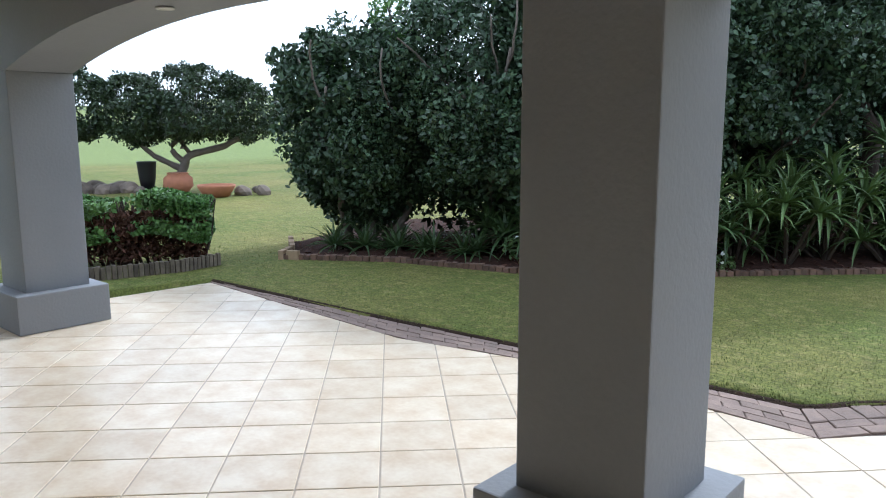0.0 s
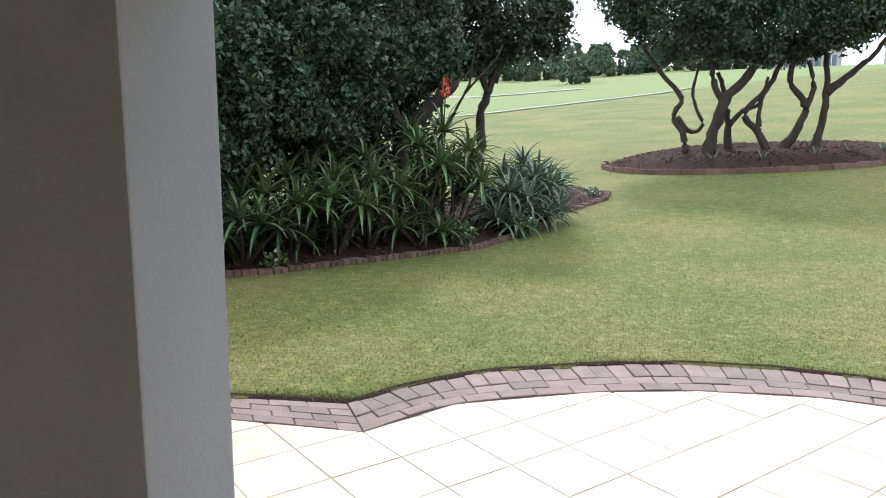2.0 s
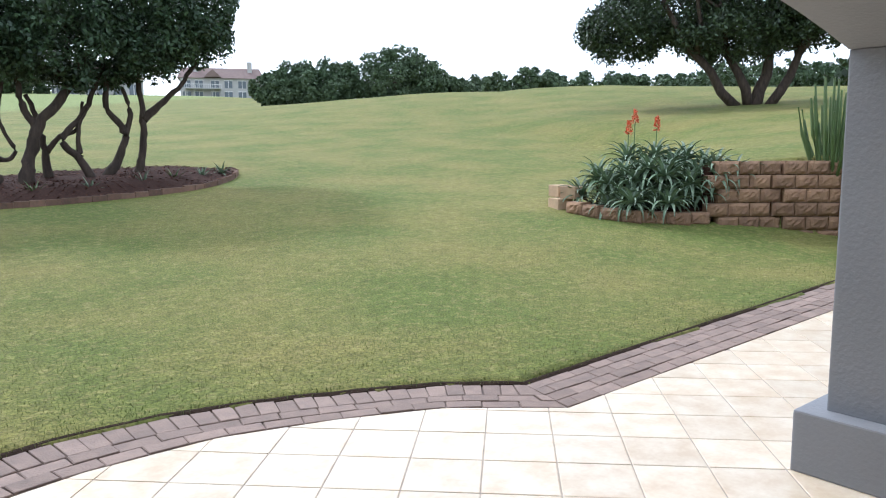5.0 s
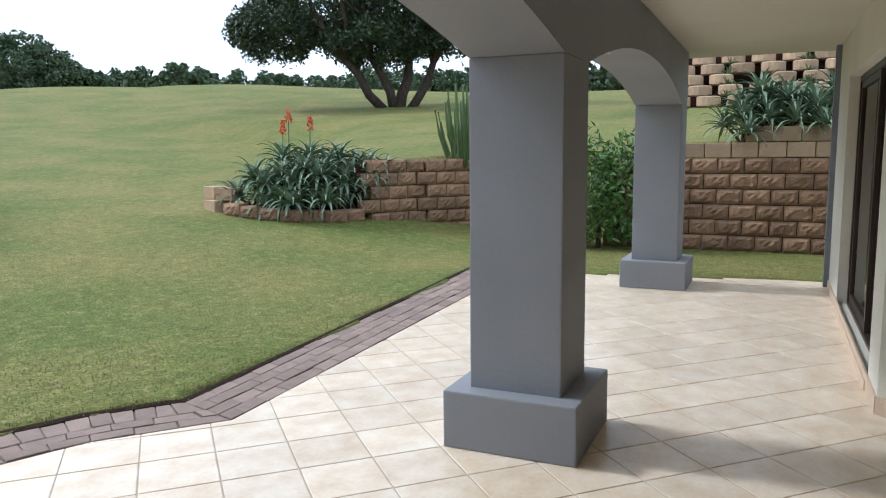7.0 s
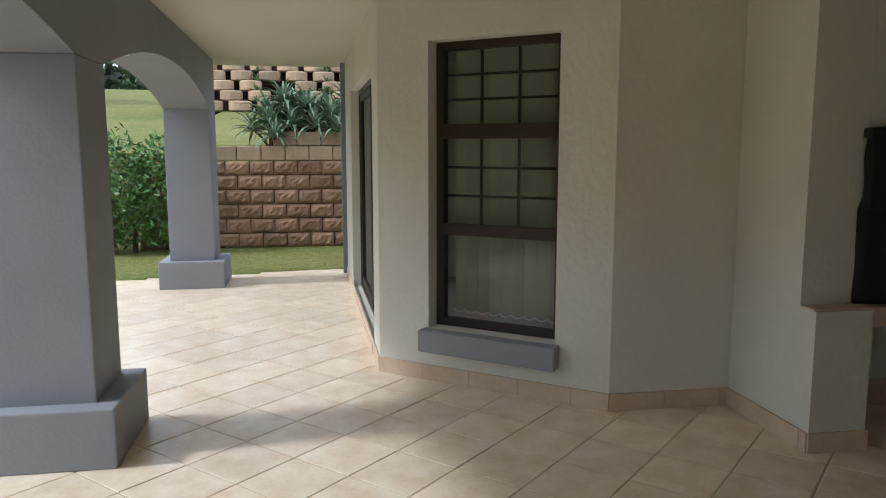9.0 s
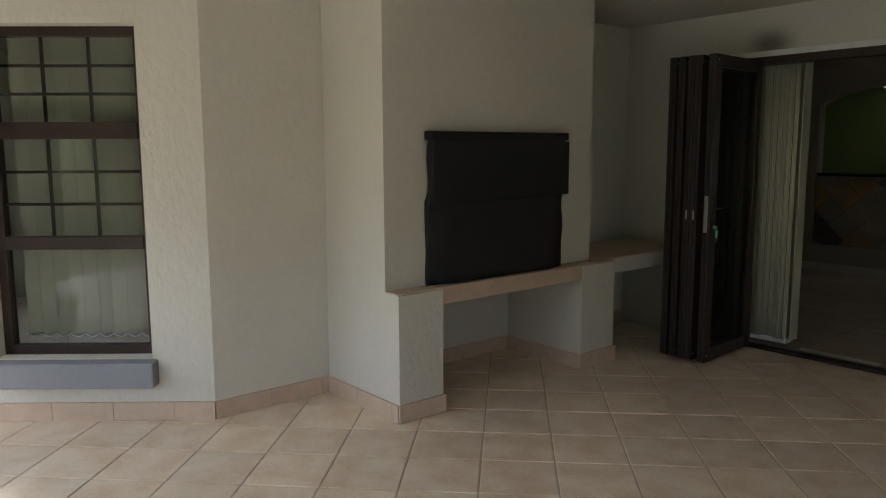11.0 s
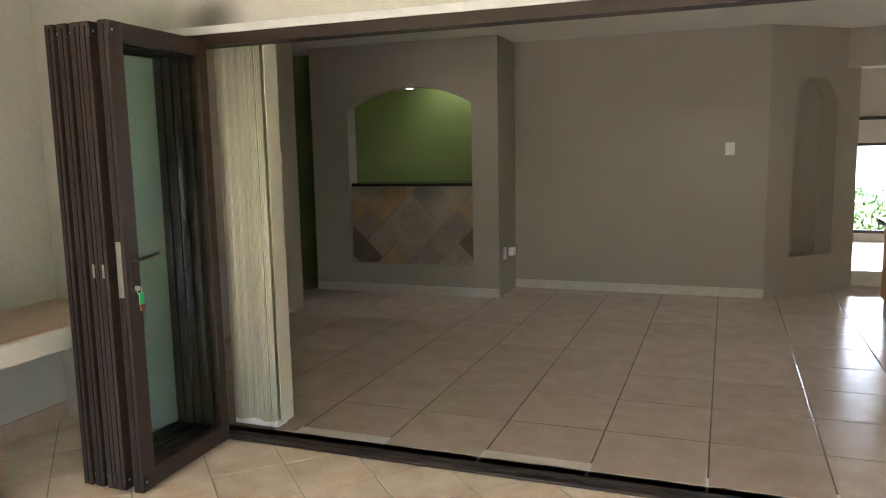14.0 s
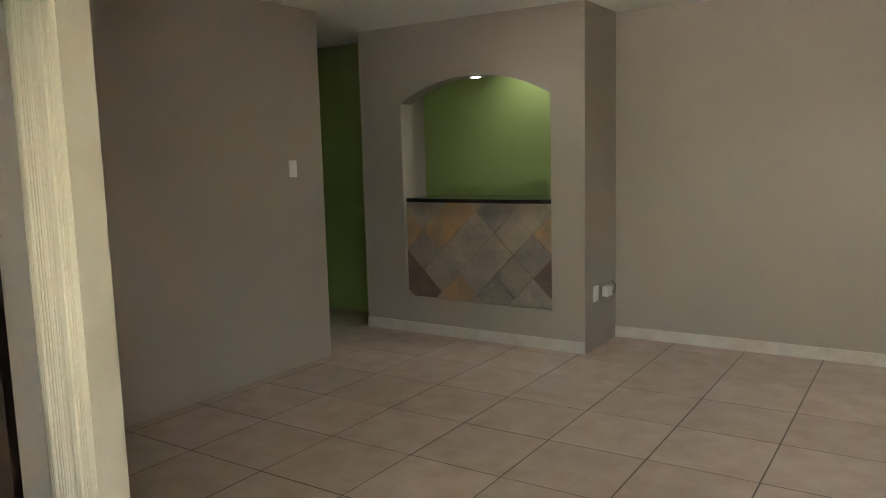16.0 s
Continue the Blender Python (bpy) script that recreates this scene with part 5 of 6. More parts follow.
def flower_spike(at, h, e, top=0.22):
    x, y, z = at
    st = part("flower_stalk", tube([(x, y, z), (x + 0.02, y, z + h)], [0.012, 0.008], 5), M_STRAP, e)
    n = 90
    u = RNG.random(n)
    a = RNG.uniform(0, 6.28, n)
    r = 0.055 * (1 - u * 0.7)
    leaves("bloom", np.column_stack([x + 0.02 + r * np.cos(a), y + r * np.sin(a), z + h - 0.04 + top * u]), 0.065, M_RED, e, 0.3)


def strap_plant(x, y, hs, n, length, width, material, label, group, heads=3, spread_r=0.25, droop=0.4, flowers=0, z=None):
    g = z_at(x, y) + 0.05 if z is None else z
    e = empty("aloe_plant", (x, y, g), label, "plant", group)
    stems, lv = bmesh.new(), bmesh.new()
    for k in range(heads):
        a = 2.4 * k + x
        hx, hy = x + spread_r * math.cos(a) * (k > 0), y + spread_r * math.sin(a) * (k > 0)
        hz = g + hs * (0.15 + 0.8 * ((k * 0.618) % 1) if k else 1.0)
        tube([(x, y, g - 0.05), ((x + hx) / 2, (y + hy) / 2, (g + hz) / 2), (hx, hy, hz)], [0.022, 0.02, 0.018], 5, stems)
        rosette(lv, (hx, hy, hz), n, length, width, droop, 1.2)
    part("stem", stems, M_BARK, e)
    part("foliage", lv, material, e)
    for k in range(flowers):
        flower_spike((x + 0.1 * k, y - 0.05 * k, g + hs), 0.45 + 0.18 * k, e)
    return e


random.seed(11)
for x, y, hs, ln, fl in ((-3.55, 7.2, 0.6, 0.5, 0), (-3.05, 7.3, 0.7, 0.5, 0), (-2.75, 7.75, 0.85, 0.5, 0), (-2.3, 7.95, 0.8, 0.5, 0), (-2.05, 8.35, 1.0, 0.5, 0), (-1.55, 8.75, 1.15, 0.5, 0), (-1.35, 9.25, 1.3, 0.5, 1), (-1.75, 9.3, 1.25, 0.5, 0), (-2.6, 8.5, 1.05, 0.5, 0), (-1.2, 9.0, 0.9, 0.45, 0), (-4.2, 6.75, 0.45, 0.5, 0), (-4.75, 6.75, 0.5, 0.5, 0)):
    strap_plant(x, y, hs, 24, ln * 0.88, 0.05, M_STRAP if hs > 0.75 else M_DARKSTRAP, "tall green strap-leaved plant under the hedge" if not fl else "tall strap-leaved aloe with orange-red flower spike", "strap plants in the hedge bed", 8, 0.36, 0.7, fl)
for x, y, hs in ((-0.62, 10.1, 0.5), (-0.3, 10.6, 0.6), (-0.75, 10.7, 0.65), (-0.15, 11.1, 0.5), (-0.5, 11.2, 0.75)):
    strap_plant(x, y, hs, 34, 0.46, 0.05, M_ALOE, "grey-green aloe clump with arching narrow leaves", "aloes by the hedge end", 6, 0.24, 0.75)
for x, y in ((-6.2, 5.75), (-5.5, 6.15), (-5.0, 6.3), (-6.5, 5.55), (-5.85, 5.95)):
    strap_plant(x, y, 0.08, 26, 0.38, 0.035, M_DARKSTRAP, "low dark tufted ground plant", "low plants in the hedge bed", 2, 0.15, 0.6)
for x, y in ((3.0, 15.95), (3.9, 15.75), (4.9, 15.85), (6.3, 16.4), (6.9, 16.8), (2.2, 16.2), (5.6, 16.1)):
    strap_plant(x, y, 0.04, 16, 0.3, 0.05, M_ALOE if int(x * 10) % 2 else M_STRAP, "small succulent rosette in the island bed", "succulents", 1, 0, 0.3)


def small_flowers(x, y, r, n=420, white=True):
    e = empty("flowering_plant", (x, y, z_at(x, y)), "low leafy plant with small white flowers", "plant", "white-flowered plants")
    p = crown([(x, y, z_at(x, y) + r * 0.7, r, r, r * 0.75)], n, 0.7)
    leaves("foliage", p, 0.06, M_LEAF3 if not white else M_STRAP, e)
    for q in p[RNG.integers(0, len(p), 9)]:
        leaves("flower", q + np.array([0, -0.02, 0.03]) + RNG.normal(0, 0.008, (4, 3)), 0.035, M_WHITEBLOOM, e, 0.9)


small_flowers(-2.72, 7.3, 0.14, 160)
small_flowers(-1.15, 8.95, 0.24)
small_flowers(-0.45, 9.95, 0.2)
small_flowers(-4.45, 6.5, 0.28)
small_flowers(0.55, 12.9, 0.13, 120)

# ---- retaining walls ----
BLOCKS = []


def block_meshes():
    for k in range(4):
        bm = bmesh.new()
        bmesh.ops.create_grid(bm, x_segments=7, y_segments=5, size=0.5)
        for v in bm.verts:
            u, w = v.co.x, v.co.y
            edge = max(abs(u), abs(w)) > 0.49
            v.co = Vector((u * 0.334, -0.008 if edge else -0.026 - random.uniform(0, 0.028), (w + 0.5) * 0.2))
        me = bpy.data.meshes.new("block")
        r = bmesh.ops.extrude_edge_only(bm, edges=[q for q in bm.edges if q.is_boundary])
        for v in [q for q in r["geom"] if isinstance(q, bmesh.types.BMVert)]:
            v.co.y = 0.2
        bmesh.ops.holes_fill(bm, edges=[q for q in bm.edges if q.is_boundary])
        bmesh.ops.recalc_face_normals(bm, faces=bm.faces)
        bm.to_mesh(me)
        bm.free()
        me.materials.append(M_BLOCK)
        BLOCKS.append(me)
    bm = bx(-0.167, 0.167, -0.03, 0.25, 0, 0.2, 0.012)
    me = bpy.data.meshes.new("coping_block")
    bm.to_mesh(me)
    bm.free()
    me.materials.append(M_BLOCK_PALE)
    BLOCKS.append(me)


block_meshes()


def block_wall(name, path, z0, courses, label, top_pale=0, skip=None, batter=0.012):
    e = empty(name, (path[0][0], path[0][1], 0), label, "retaining wall")
    bm = bmesh.new()
    for (x1, y1), (x2, y2) in zip(path, path[1:]):
        a = math.atan2(y2 - y1, x2 - x1)
        length = math.hypot(x2 - x1, y2 - y1)
        bx(0, length, 0.10 + batter * courses, 0.16 + batter * courses, z0, z0 + 0.2 * (courses - top_pale), bm=bm, m=Matrix.Translation((x1, y1, 0)) @ Matrix.Rotation(a, 4, "Z"))
    part("fill", bm, M_MULCH, e)
    for c in range(courses):
        pts = resample(path, 0.345)
        for k, (x, y, a) in enumerate(pts):
            off = (0.5 if c % 2 else 0.0) * 0.345 + 0.17
            x2, y2 = x + off * math.cos(a), y + off * math.sin(a)
            if skip and skip(c, x2, y2):
                continue
            ob = new("block", BLOCKS[4] if c >= courses - top_pale else BLOCKS[(k * 3 + c) % 4])
            ob.parent = e
            ob.matrix_parent_inverse = e.matrix_basis.inverted()
            ob.matrix_basis = Matrix.Translation((x2 - math.sin(a) * batter * c, y2 + math.cos(a) * batter * c, z0 + 0.212 * c)) @ Matrix.Rotation(a + random.uniform(-0.015, 0.015), 4, "Z")
    return e


block_wall("retaining_wall", [(11.05, 3.4), (11.05, -2.2)], 0.02, 8, "tall brown split-face block retaining wall with pale coping", 2, lambda c, x, y: (c == 7 and y > 1.45) or (c == 6 and y > 2.5))
block_wall("retaining_wall", [(10.3, 7.05), (11.0, 6.62), (11.75, 5.95), (12.2, 4.9)], 0.02, 6, "curved brown split-face block retaining wall by the lawn", 0, lambda c, x, y: z_at(x - 0.25, y - 0.1) > 0.02 + 0.2 * c + 0.19)
PLANTER = [(9.32, 9.0), (9.28, 8.4), (9.4, 7.85), (9.75, 7.4), (10.3, 7.05)]


def planter():
    e = empty("block_planter", (9.4, 7.9, 0.3), "low brown block planter edge with an aloe bed", "planter")
    for x, y, a in resample(PLANTER, 0.345):
        ob = new("block", BLOCKS[int(x * 31) % 4])
        ob.parent = e
        ob.matrix_parent_inverse = e.matrix_basis.inverted()
        ob.matrix_basis = Matrix.Translation((x + 0.19 * math.cos(a), y + 0.19 * math.sin(a), z_at(x - 0.2, y) - 0.02)) @ Matrix.Rotation(a, 4, "Z")
    for x, y, z, a in ((9.45, 9.35, 0.0, -1.9), (9.62, 9.5, 0.21, -1.9), (9.5, 9.1, 0.2, -1.6)):
        ob = new("corner_block", BLOCKS[4])
        ob.parent = e
        ob.matrix_parent_inverse = e.matrix_basis.inverted()
        ob.matrix_basis = Matrix.Translation((x, y, z_at(9.4, 9.3) + z - 0.03)) @ Matrix.Rotation(a, 4, "Z")
    part("soil", prism([(9.4, 9.0), (9.4, 8.3), (9.55, 7.9), (9.85, 7.55), (10.4, 7.2), (11.0, 7.2), (10.8, 9.0)], 0.2, 0.56), M_MULCH, e)


planter()
random.seed(5)
for k, (x, y, hs) in enumerate(((9.75, 8.7, 0.45), (9.85, 8.25, 0.5), (9.95, 7.85, 0.6), (10.2, 7.6, 0.45), (10.5, 7.35, 0.5), (10.3, 8.0, 0.8), (10.25, 8.5, 0.75), (10.7, 7.7, 0.75), (9.6, 8.05, 0.12), (9.85, 7.65, 0.12), (10.75, 7.2, 0.6))):
    strap_plant(x, y, hs, 26, 0.5, 0.075, M_ALOE, "grey-green aloe with arching fleshy leaves" if k not in (5, 6) else "grey-green aloe with tall orange-red flower spikes", "aloes in the block planter", 4, 0.28, 1.0, 1 if k == 5 else (2 if k == 6 else 0), z=0.55)
for k, (x, y) in enumerate(((11.35, 0.65), (11.4, 1.0), (11.45, 1.35), (11.6, 0.8), (11.6, 1.25), (11.7, 0.4), (11.3, 1.55))):
    strap_plant(x, y, 0.35 + 0.12 * (k % 3), 30, 0.48, 0.055, M_ALOE, "large aloe growing on the retaining wall", "aloes on the wall", 4, 0.25, 0.85, z=1.6 if k < 6 else 1.5)


def euphorbia():
    e = empty("candelabra_cactus", (12.0, 5.95, 1.1), "tall clump of upright green candelabra stems", "cactus")
    for k in range(38):
        a, r = 2.4 * k, (k / 38) ** 0.6
        x, y = 12.05 + 0.16 * r * math.cos(a), 5.98 + 0.16 * r * math.sin(a)
        h = random.uniform(1.05, 1.5) * (1 - 0.3 * r * r)
        dx, dy = math.cos(a) * r, math.sin(a) * r
        part("stem", tube([(x, y, 1.0), (x + 0.22 * dx, y + 0.22 * dy, 1.3), (x + 0.36 * dx, y + 0.36 * dy, 1.15 + 0.55 * h), (x + 0.44 * dx, y + 0.44 * dy, 1.12 + h)], [0.024, 0.028, 0.026, 0.014], 6), M_STRAP, e)


euphorbia()
e = empty("leafy_bush", (10.75, 3.4, 0), "dense bright green bush against the retaining wall", "bush")
leaves("foliage", crown([(10.75, 3.75, 0.85, 0.5, 0.65, 0.85), (10.75, 3.0, 0.85, 0.42, 0.5, 0.8), (10.9, 4.5, 0.85, 0.5, 0.6, 0.8)], 9000, 0.5, 0.15, 0.1), 0.11, M_LEAF3, e, 0.3)
part("stem", tube([(10.75, 3.4, -0.02), (10.75, 3.4, 0.6)], [0.04, 0.02]), M_BARK, e)


# round planter blocks stacked up the slope
def planter_blocks():
    base = empty("planter_block", (0, 0, 0), "pale round concrete planter block on the slope", "planter block", "stacked planter blocks")
    part("ring", lathe([(0.26, 0), (0.30, 0.03), (0.30, 0.24), (0.27, 0.27), (0.22, 0.27), (0.22, 0.20)], (0, 0, 0), 14), M_BLOCK_PALE, base)
    part("soil", lathe([(0.215, 0.1), (0.215, 0.21)], (0, 0, 0), 10), M_MULCH, base)
    first = True
    for r in range(7):
        for k in range(11):
            if (r * 7 + k * 5) % 13 == 0 or k > 10 - r * 0.1:
                continue
            x, y = 20.6 + 0.30 * r, -1.6 + 0.74 * k + (0.37 if r % 2 else 0) - 0.12 * r
            if y > 4.2 + 0.25 * r - 0.3 * (r == 0):
                continue
            m = Matrix.Translation((x, y, z_at(20.4, 1.5) + 0.02 + 0.29 * r))
            if first:
                base.matrix_basis = m
                first = False
            else:
                copy_thing(base, m)
    e = empty("slope_succulent", (21, 1.5, 3), "mixed succulents growing in the planter blocks", "plant")
    lv = bmesh.new()
    for k in range(34):
        r = k % 7
        rosette(lv, (20.6 + 0.3 * r, -1.3 + 0.62 * ((k * 3) % 9), z_at(20.4, 1.5) + 0.28 + 0.29 * r), 10, 0.3, 0.05, 0.5)
    part("foliage", lv, M_STRAP, e)
    structure("slope_bank", prism([(20.75, -4), (20.75, 4.2), (24.5, 4.6), (24.5, -4)], 1.0, z_at(20.4, 1.5) + 0.35), M_MULCH, "soil bank behind the planter blocks", "bank")
    structure("slope_bank_upper", prism([(21.9, -4), (21.9, 4.0), (26.5, 4.4), (26.5, -4)], 1.0, z_at(20.4, 1.5) + 1.6), M_MULCH, "upper soil bank behind the planter blocks", "bank")


planter_blocks()

# ---- neighbour's pots and rocks ----
px, py = -15.1, 7.8
pz = z_at(px, py)
e = empty("tall_pot", (px, py, pz), "tall black square-shouldered pot on a saucer", "pot")
part("pot_body", lathe([(0.13, 0.05), (0.17, 0.3), (0.20, 0.62), (0.21, 0.64), (0.18, 0.64), (0.17, 0.5)], (px, py, pz), 20), M_POT, e, smooth=True)
part("saucer", lathe([(0.26, 0.0), (0.28, 0.05), (0.24, 0.05)], (px, py, pz), 20), M_POT, e)
x, y = -14.3, 8.05
e = empty("terracotta_pot", (x, y, z_at(x, y)), "round orange terracotta pot", "pot")
part("pot_body", lathe([(0.16, 0), (0.30, 0.15), (0.29, 0.32), (0.20, 0.40), (0.23, 0.43), (0.18, 0.42)], (x, y, z_at(x, y)), 22), M_TERRA, e, smooth=True)
x, y = -13.2, 8.25
e = empty("terracotta_bowl", (x, y, z_at(x, y)), "wide shallow terracotta bowl", "bowl")
part("bowl_body", lathe([(0.24, 0), (0.32, 0.12), (0.37, 0.20), (0.37, 0.24), (0.33, 0.24), (0.28, 0.1)], (x, y, z_at(x, y)), 24), M_TERRA, e, smooth=True)


def rock(x, y, r):
    bm = bmesh.new()
    bmesh.ops.create_icosphere(bm, subdivisions=2, radius=r)
    for v in bm.verts:
        v.co *= 1 + 0.35 * (noise.noise(v.co * (2.2 / r) * 0.35 + Vector((x, y, 0))))
        v.co.z *= 0.75
        v.co += Vector((x, y, z_at(x, y) + r * 0.45))
    tagged(part("rock", bm, M_ROCK), "rough brown garden rock", "rock", "garden rocks")


random.seed(9)
for k in range(30):
    rock(-16.6 + 0.05 * k + random.uniform(-0.2, 0.2), 6.5 + 0.035 * k + random.uniform(-0.25, 0.25), random.uniform(0.12, 0.24))
for x, y, r in ((-13.05, 8.75, 0.17), (-12.85, 9.1, 0.18), (-13.3, 9.3, 0.12)):
    rock(x, y, r)


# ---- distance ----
def clump(x, y, r, h, n, size, label, material=M_HAZYLEAF, group="distant trees", dz=0.0):
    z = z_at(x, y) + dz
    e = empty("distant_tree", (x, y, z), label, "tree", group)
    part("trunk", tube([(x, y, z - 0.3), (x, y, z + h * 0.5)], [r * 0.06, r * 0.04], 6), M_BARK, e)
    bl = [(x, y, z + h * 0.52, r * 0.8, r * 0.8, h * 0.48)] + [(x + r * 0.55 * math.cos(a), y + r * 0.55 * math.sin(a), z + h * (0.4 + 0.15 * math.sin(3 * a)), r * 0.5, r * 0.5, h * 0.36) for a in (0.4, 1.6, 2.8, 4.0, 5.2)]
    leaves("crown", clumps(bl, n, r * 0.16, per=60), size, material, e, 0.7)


random.seed(21)
for x, y, r, h in ((31, 52.5, 3.6, 3.2), (35.5, 49.0, 3.8, 4.1), (28.5, 53.5, 2.6, 2.4), (38.5, 48.0, 2.6, 2.5)):
    clump(x, y, r, h, 16000, 0.24, "large rounded dark green bush on the golf course", M_HAZYLEAF, "golf course bushes")
for k in range(20):
    az = radians(42 + 2.3 * k)
    d = 64 + 5 * math.sin(k * 2.7)
    x, y = d * math.sin(az), d * math.cos(az) + 1
    clump(x, y, random.uniform(3.2, 4.4), random.uniform(1.7, 2.5), 5500, 0.3, "low dark bush beyond the ridge", M_HAZYLEAF, "ridge bushes", dz=max(0.0, 5.2 - z_at(x, y)))
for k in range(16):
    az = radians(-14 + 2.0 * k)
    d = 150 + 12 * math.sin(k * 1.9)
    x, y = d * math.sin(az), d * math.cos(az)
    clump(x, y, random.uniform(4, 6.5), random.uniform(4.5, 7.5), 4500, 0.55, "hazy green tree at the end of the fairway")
for x, y, r, h in ((1.0, 95, 3.5, 5.0),):
    clump(x, y, r, h, 1500, 0.5, "lone tree on the fairway")
for k in range(12):
    az = radians(70 + 5.5 * k)
    x, y = 50 * math.sin(az), 50 * math.cos(az) + 1
    clump(x, y, 4, 4.0, 700, 0.6, "dark bush on the upper slope", M_LEAF2)


def path_strip(name, pts, width, label):
    v, f = [], []
    for x, y, a in resample(pts, 1.0):
        for s in (-0.5, 0.5):
            qx, qy = x - math.sin(a) * width * s, y + math.cos(a) * width * s
            v.append((qx, qy, z_at(qx, qy) + 0.06))
    f = [(2 * i, 2 * i + 1, 2 * i + 3, 2 * i + 2) for i in range(len(v) // 2 - 1)]
    tagged(pyd(name, v, f, M_PATH), label, "path", kind="structure")


path_strip("path", [(-14, 34), (-5, 38.5), (6, 52), (10, 60)], 0.55, "pale cart path across the fairway")
path_strip("path_far", [(-14, 66), (-4, 68), (2, 74)], 2.2, "pale sand strip on the fairway")


def far_house(x, y, yaw, w=19.0, scale=0.74):
    z = z_at(x, y) - 0.3
    base = Matrix.Translation((x, y, z)) @ Matrix.Rotation(yaw, 4, "Z") @ Matrix.Scale(scale, 4)
    e = empty("far_house", (x, y, z), "large two-storey beige house with brown tiled roof", "house")

    def p(name, box, material, bevel=0.0, par=None):
        return part(name, bx(*box, bevel, m=base), material, par or e)
    p("wall", (-w / 2, w / 2, 0, 8, 0, 5.4), M_HOUSE)
    p("wing", (w / 2 - 1, w / 2 + 3.2, -2, 6, 0, 4.2), M_HOUSE)

    def roof(x0, x1, y0, y1, z0, z1, ridge_along_x):
        bm = bmesh.new()
        if ridge_along_x:
            ym = (y0 + y1) / 2
            pts = [(x0, y0, z0), (x1, y0, z0), (x1, y1, z0), (x0, y1, z0), (x0 + 1, ym, z1), (x1 - 1, ym, z1)]
            fs = ((0, 1, 5, 4), (2, 3, 4, 5), (1, 2, 5), (3, 0, 4), (0, 3, 2, 1))
        else:
            xm = (x0 + x1) / 2
            pts = [(x0, y0, z0), (x1, y0, z0), (x1, y1, z0), (x0, y1, z0), (xm, y0, z1), (xm, y1, z1)]
            fs = ((0, 4, 5, 3), (1, 2, 5, 4), (0, 1, 4), (2, 3, 5), (0, 3, 2, 1))
        vs = [bm.verts.new(base @ Vector(q)) for q in pts]
        for q in fs:
            bm.faces.new([vs[i] for i in q])
        return part("roof", bm, M_ROOF, e)
    roof(-w / 2 - 0.6, w / 2 + 0.6, -0.6, 8.6, 5.4, 8.2, True)
    roof(w / 2 - 1.4, w / 2 + 3.6, -2.5, 6.4, 4.2, 6.4, False)
    roof(-4, 0, -1.2, 4, 5.6, 7.4, False)
    for cx in (-6.5, 6.2):
        p("chimney", (cx, cx + 1.1, 2, 3.2, 5, 9.6), M_HOUSE)
    for fl in (0.5, 3.1):
        for cx in (-8.0, -5.2, -1.5, 1.6, 4.8):
            wd = p("window", (cx - 0.9, cx + 0.9, -0.06, 0.05, fl, fl + 1.7), M_FARGLASS)
            p("frame", (cx - 1.05, cx + 1.05, -0.12, -0.061, fl + 1.7, fl + 1.85), M_WHITE, par=wd)
            p("mullion", (cx - 0.06, cx + 0.06, -0.1, -0.061, fl, fl + 1.7), M_WHITE, par=wd)
    wd = p("window", (w / 2 + 0.1, w / 2 + 2.1, -2.06, -1.95, 0.5, 2.9), M_FARGLASS)
    p("mullion", (w / 2 + 1.04, w / 2 + 1.16, -2.1, -2.061, 0.5, 2.9), M_WHITE, par=wd)
    p("balcony", (-8.5, 0, -2.2, -0.061, 2.75, 2.95), M_HOUSE)
    for k in range(5):
        p("post", (-8.4 + 2.05 * k, -8.15 + 2.05 * k, -2.15, -1.9, 0, 2.75), M_HOUSE)
    for k in range(18):
        p("baluster", (-8.45 + 0.49 * k, -8.38 + 0.49 * k, -2.15, -2.08, 2.95, 3.75), M_WHITE)
    p("handrail", (-8.5, 0, -2.18, -2.05, 3.75, 3.85), M_WHITE)


far_house(57.3, 130.5, -0.42)
far_house(38.0, 138.0, -0.2, 14.0)

# ---- kerb of clay pavers ----
kerb = tagged(part("kerb_bed", prism(KERB_OUT[1:14] + [(8.45, 3.87)] + KERB_IN[12:0:-1], -0.2, -0.007), M_MORTAR), "curved border of weathered clay pavers round the terrace", "paving", kind="structure")


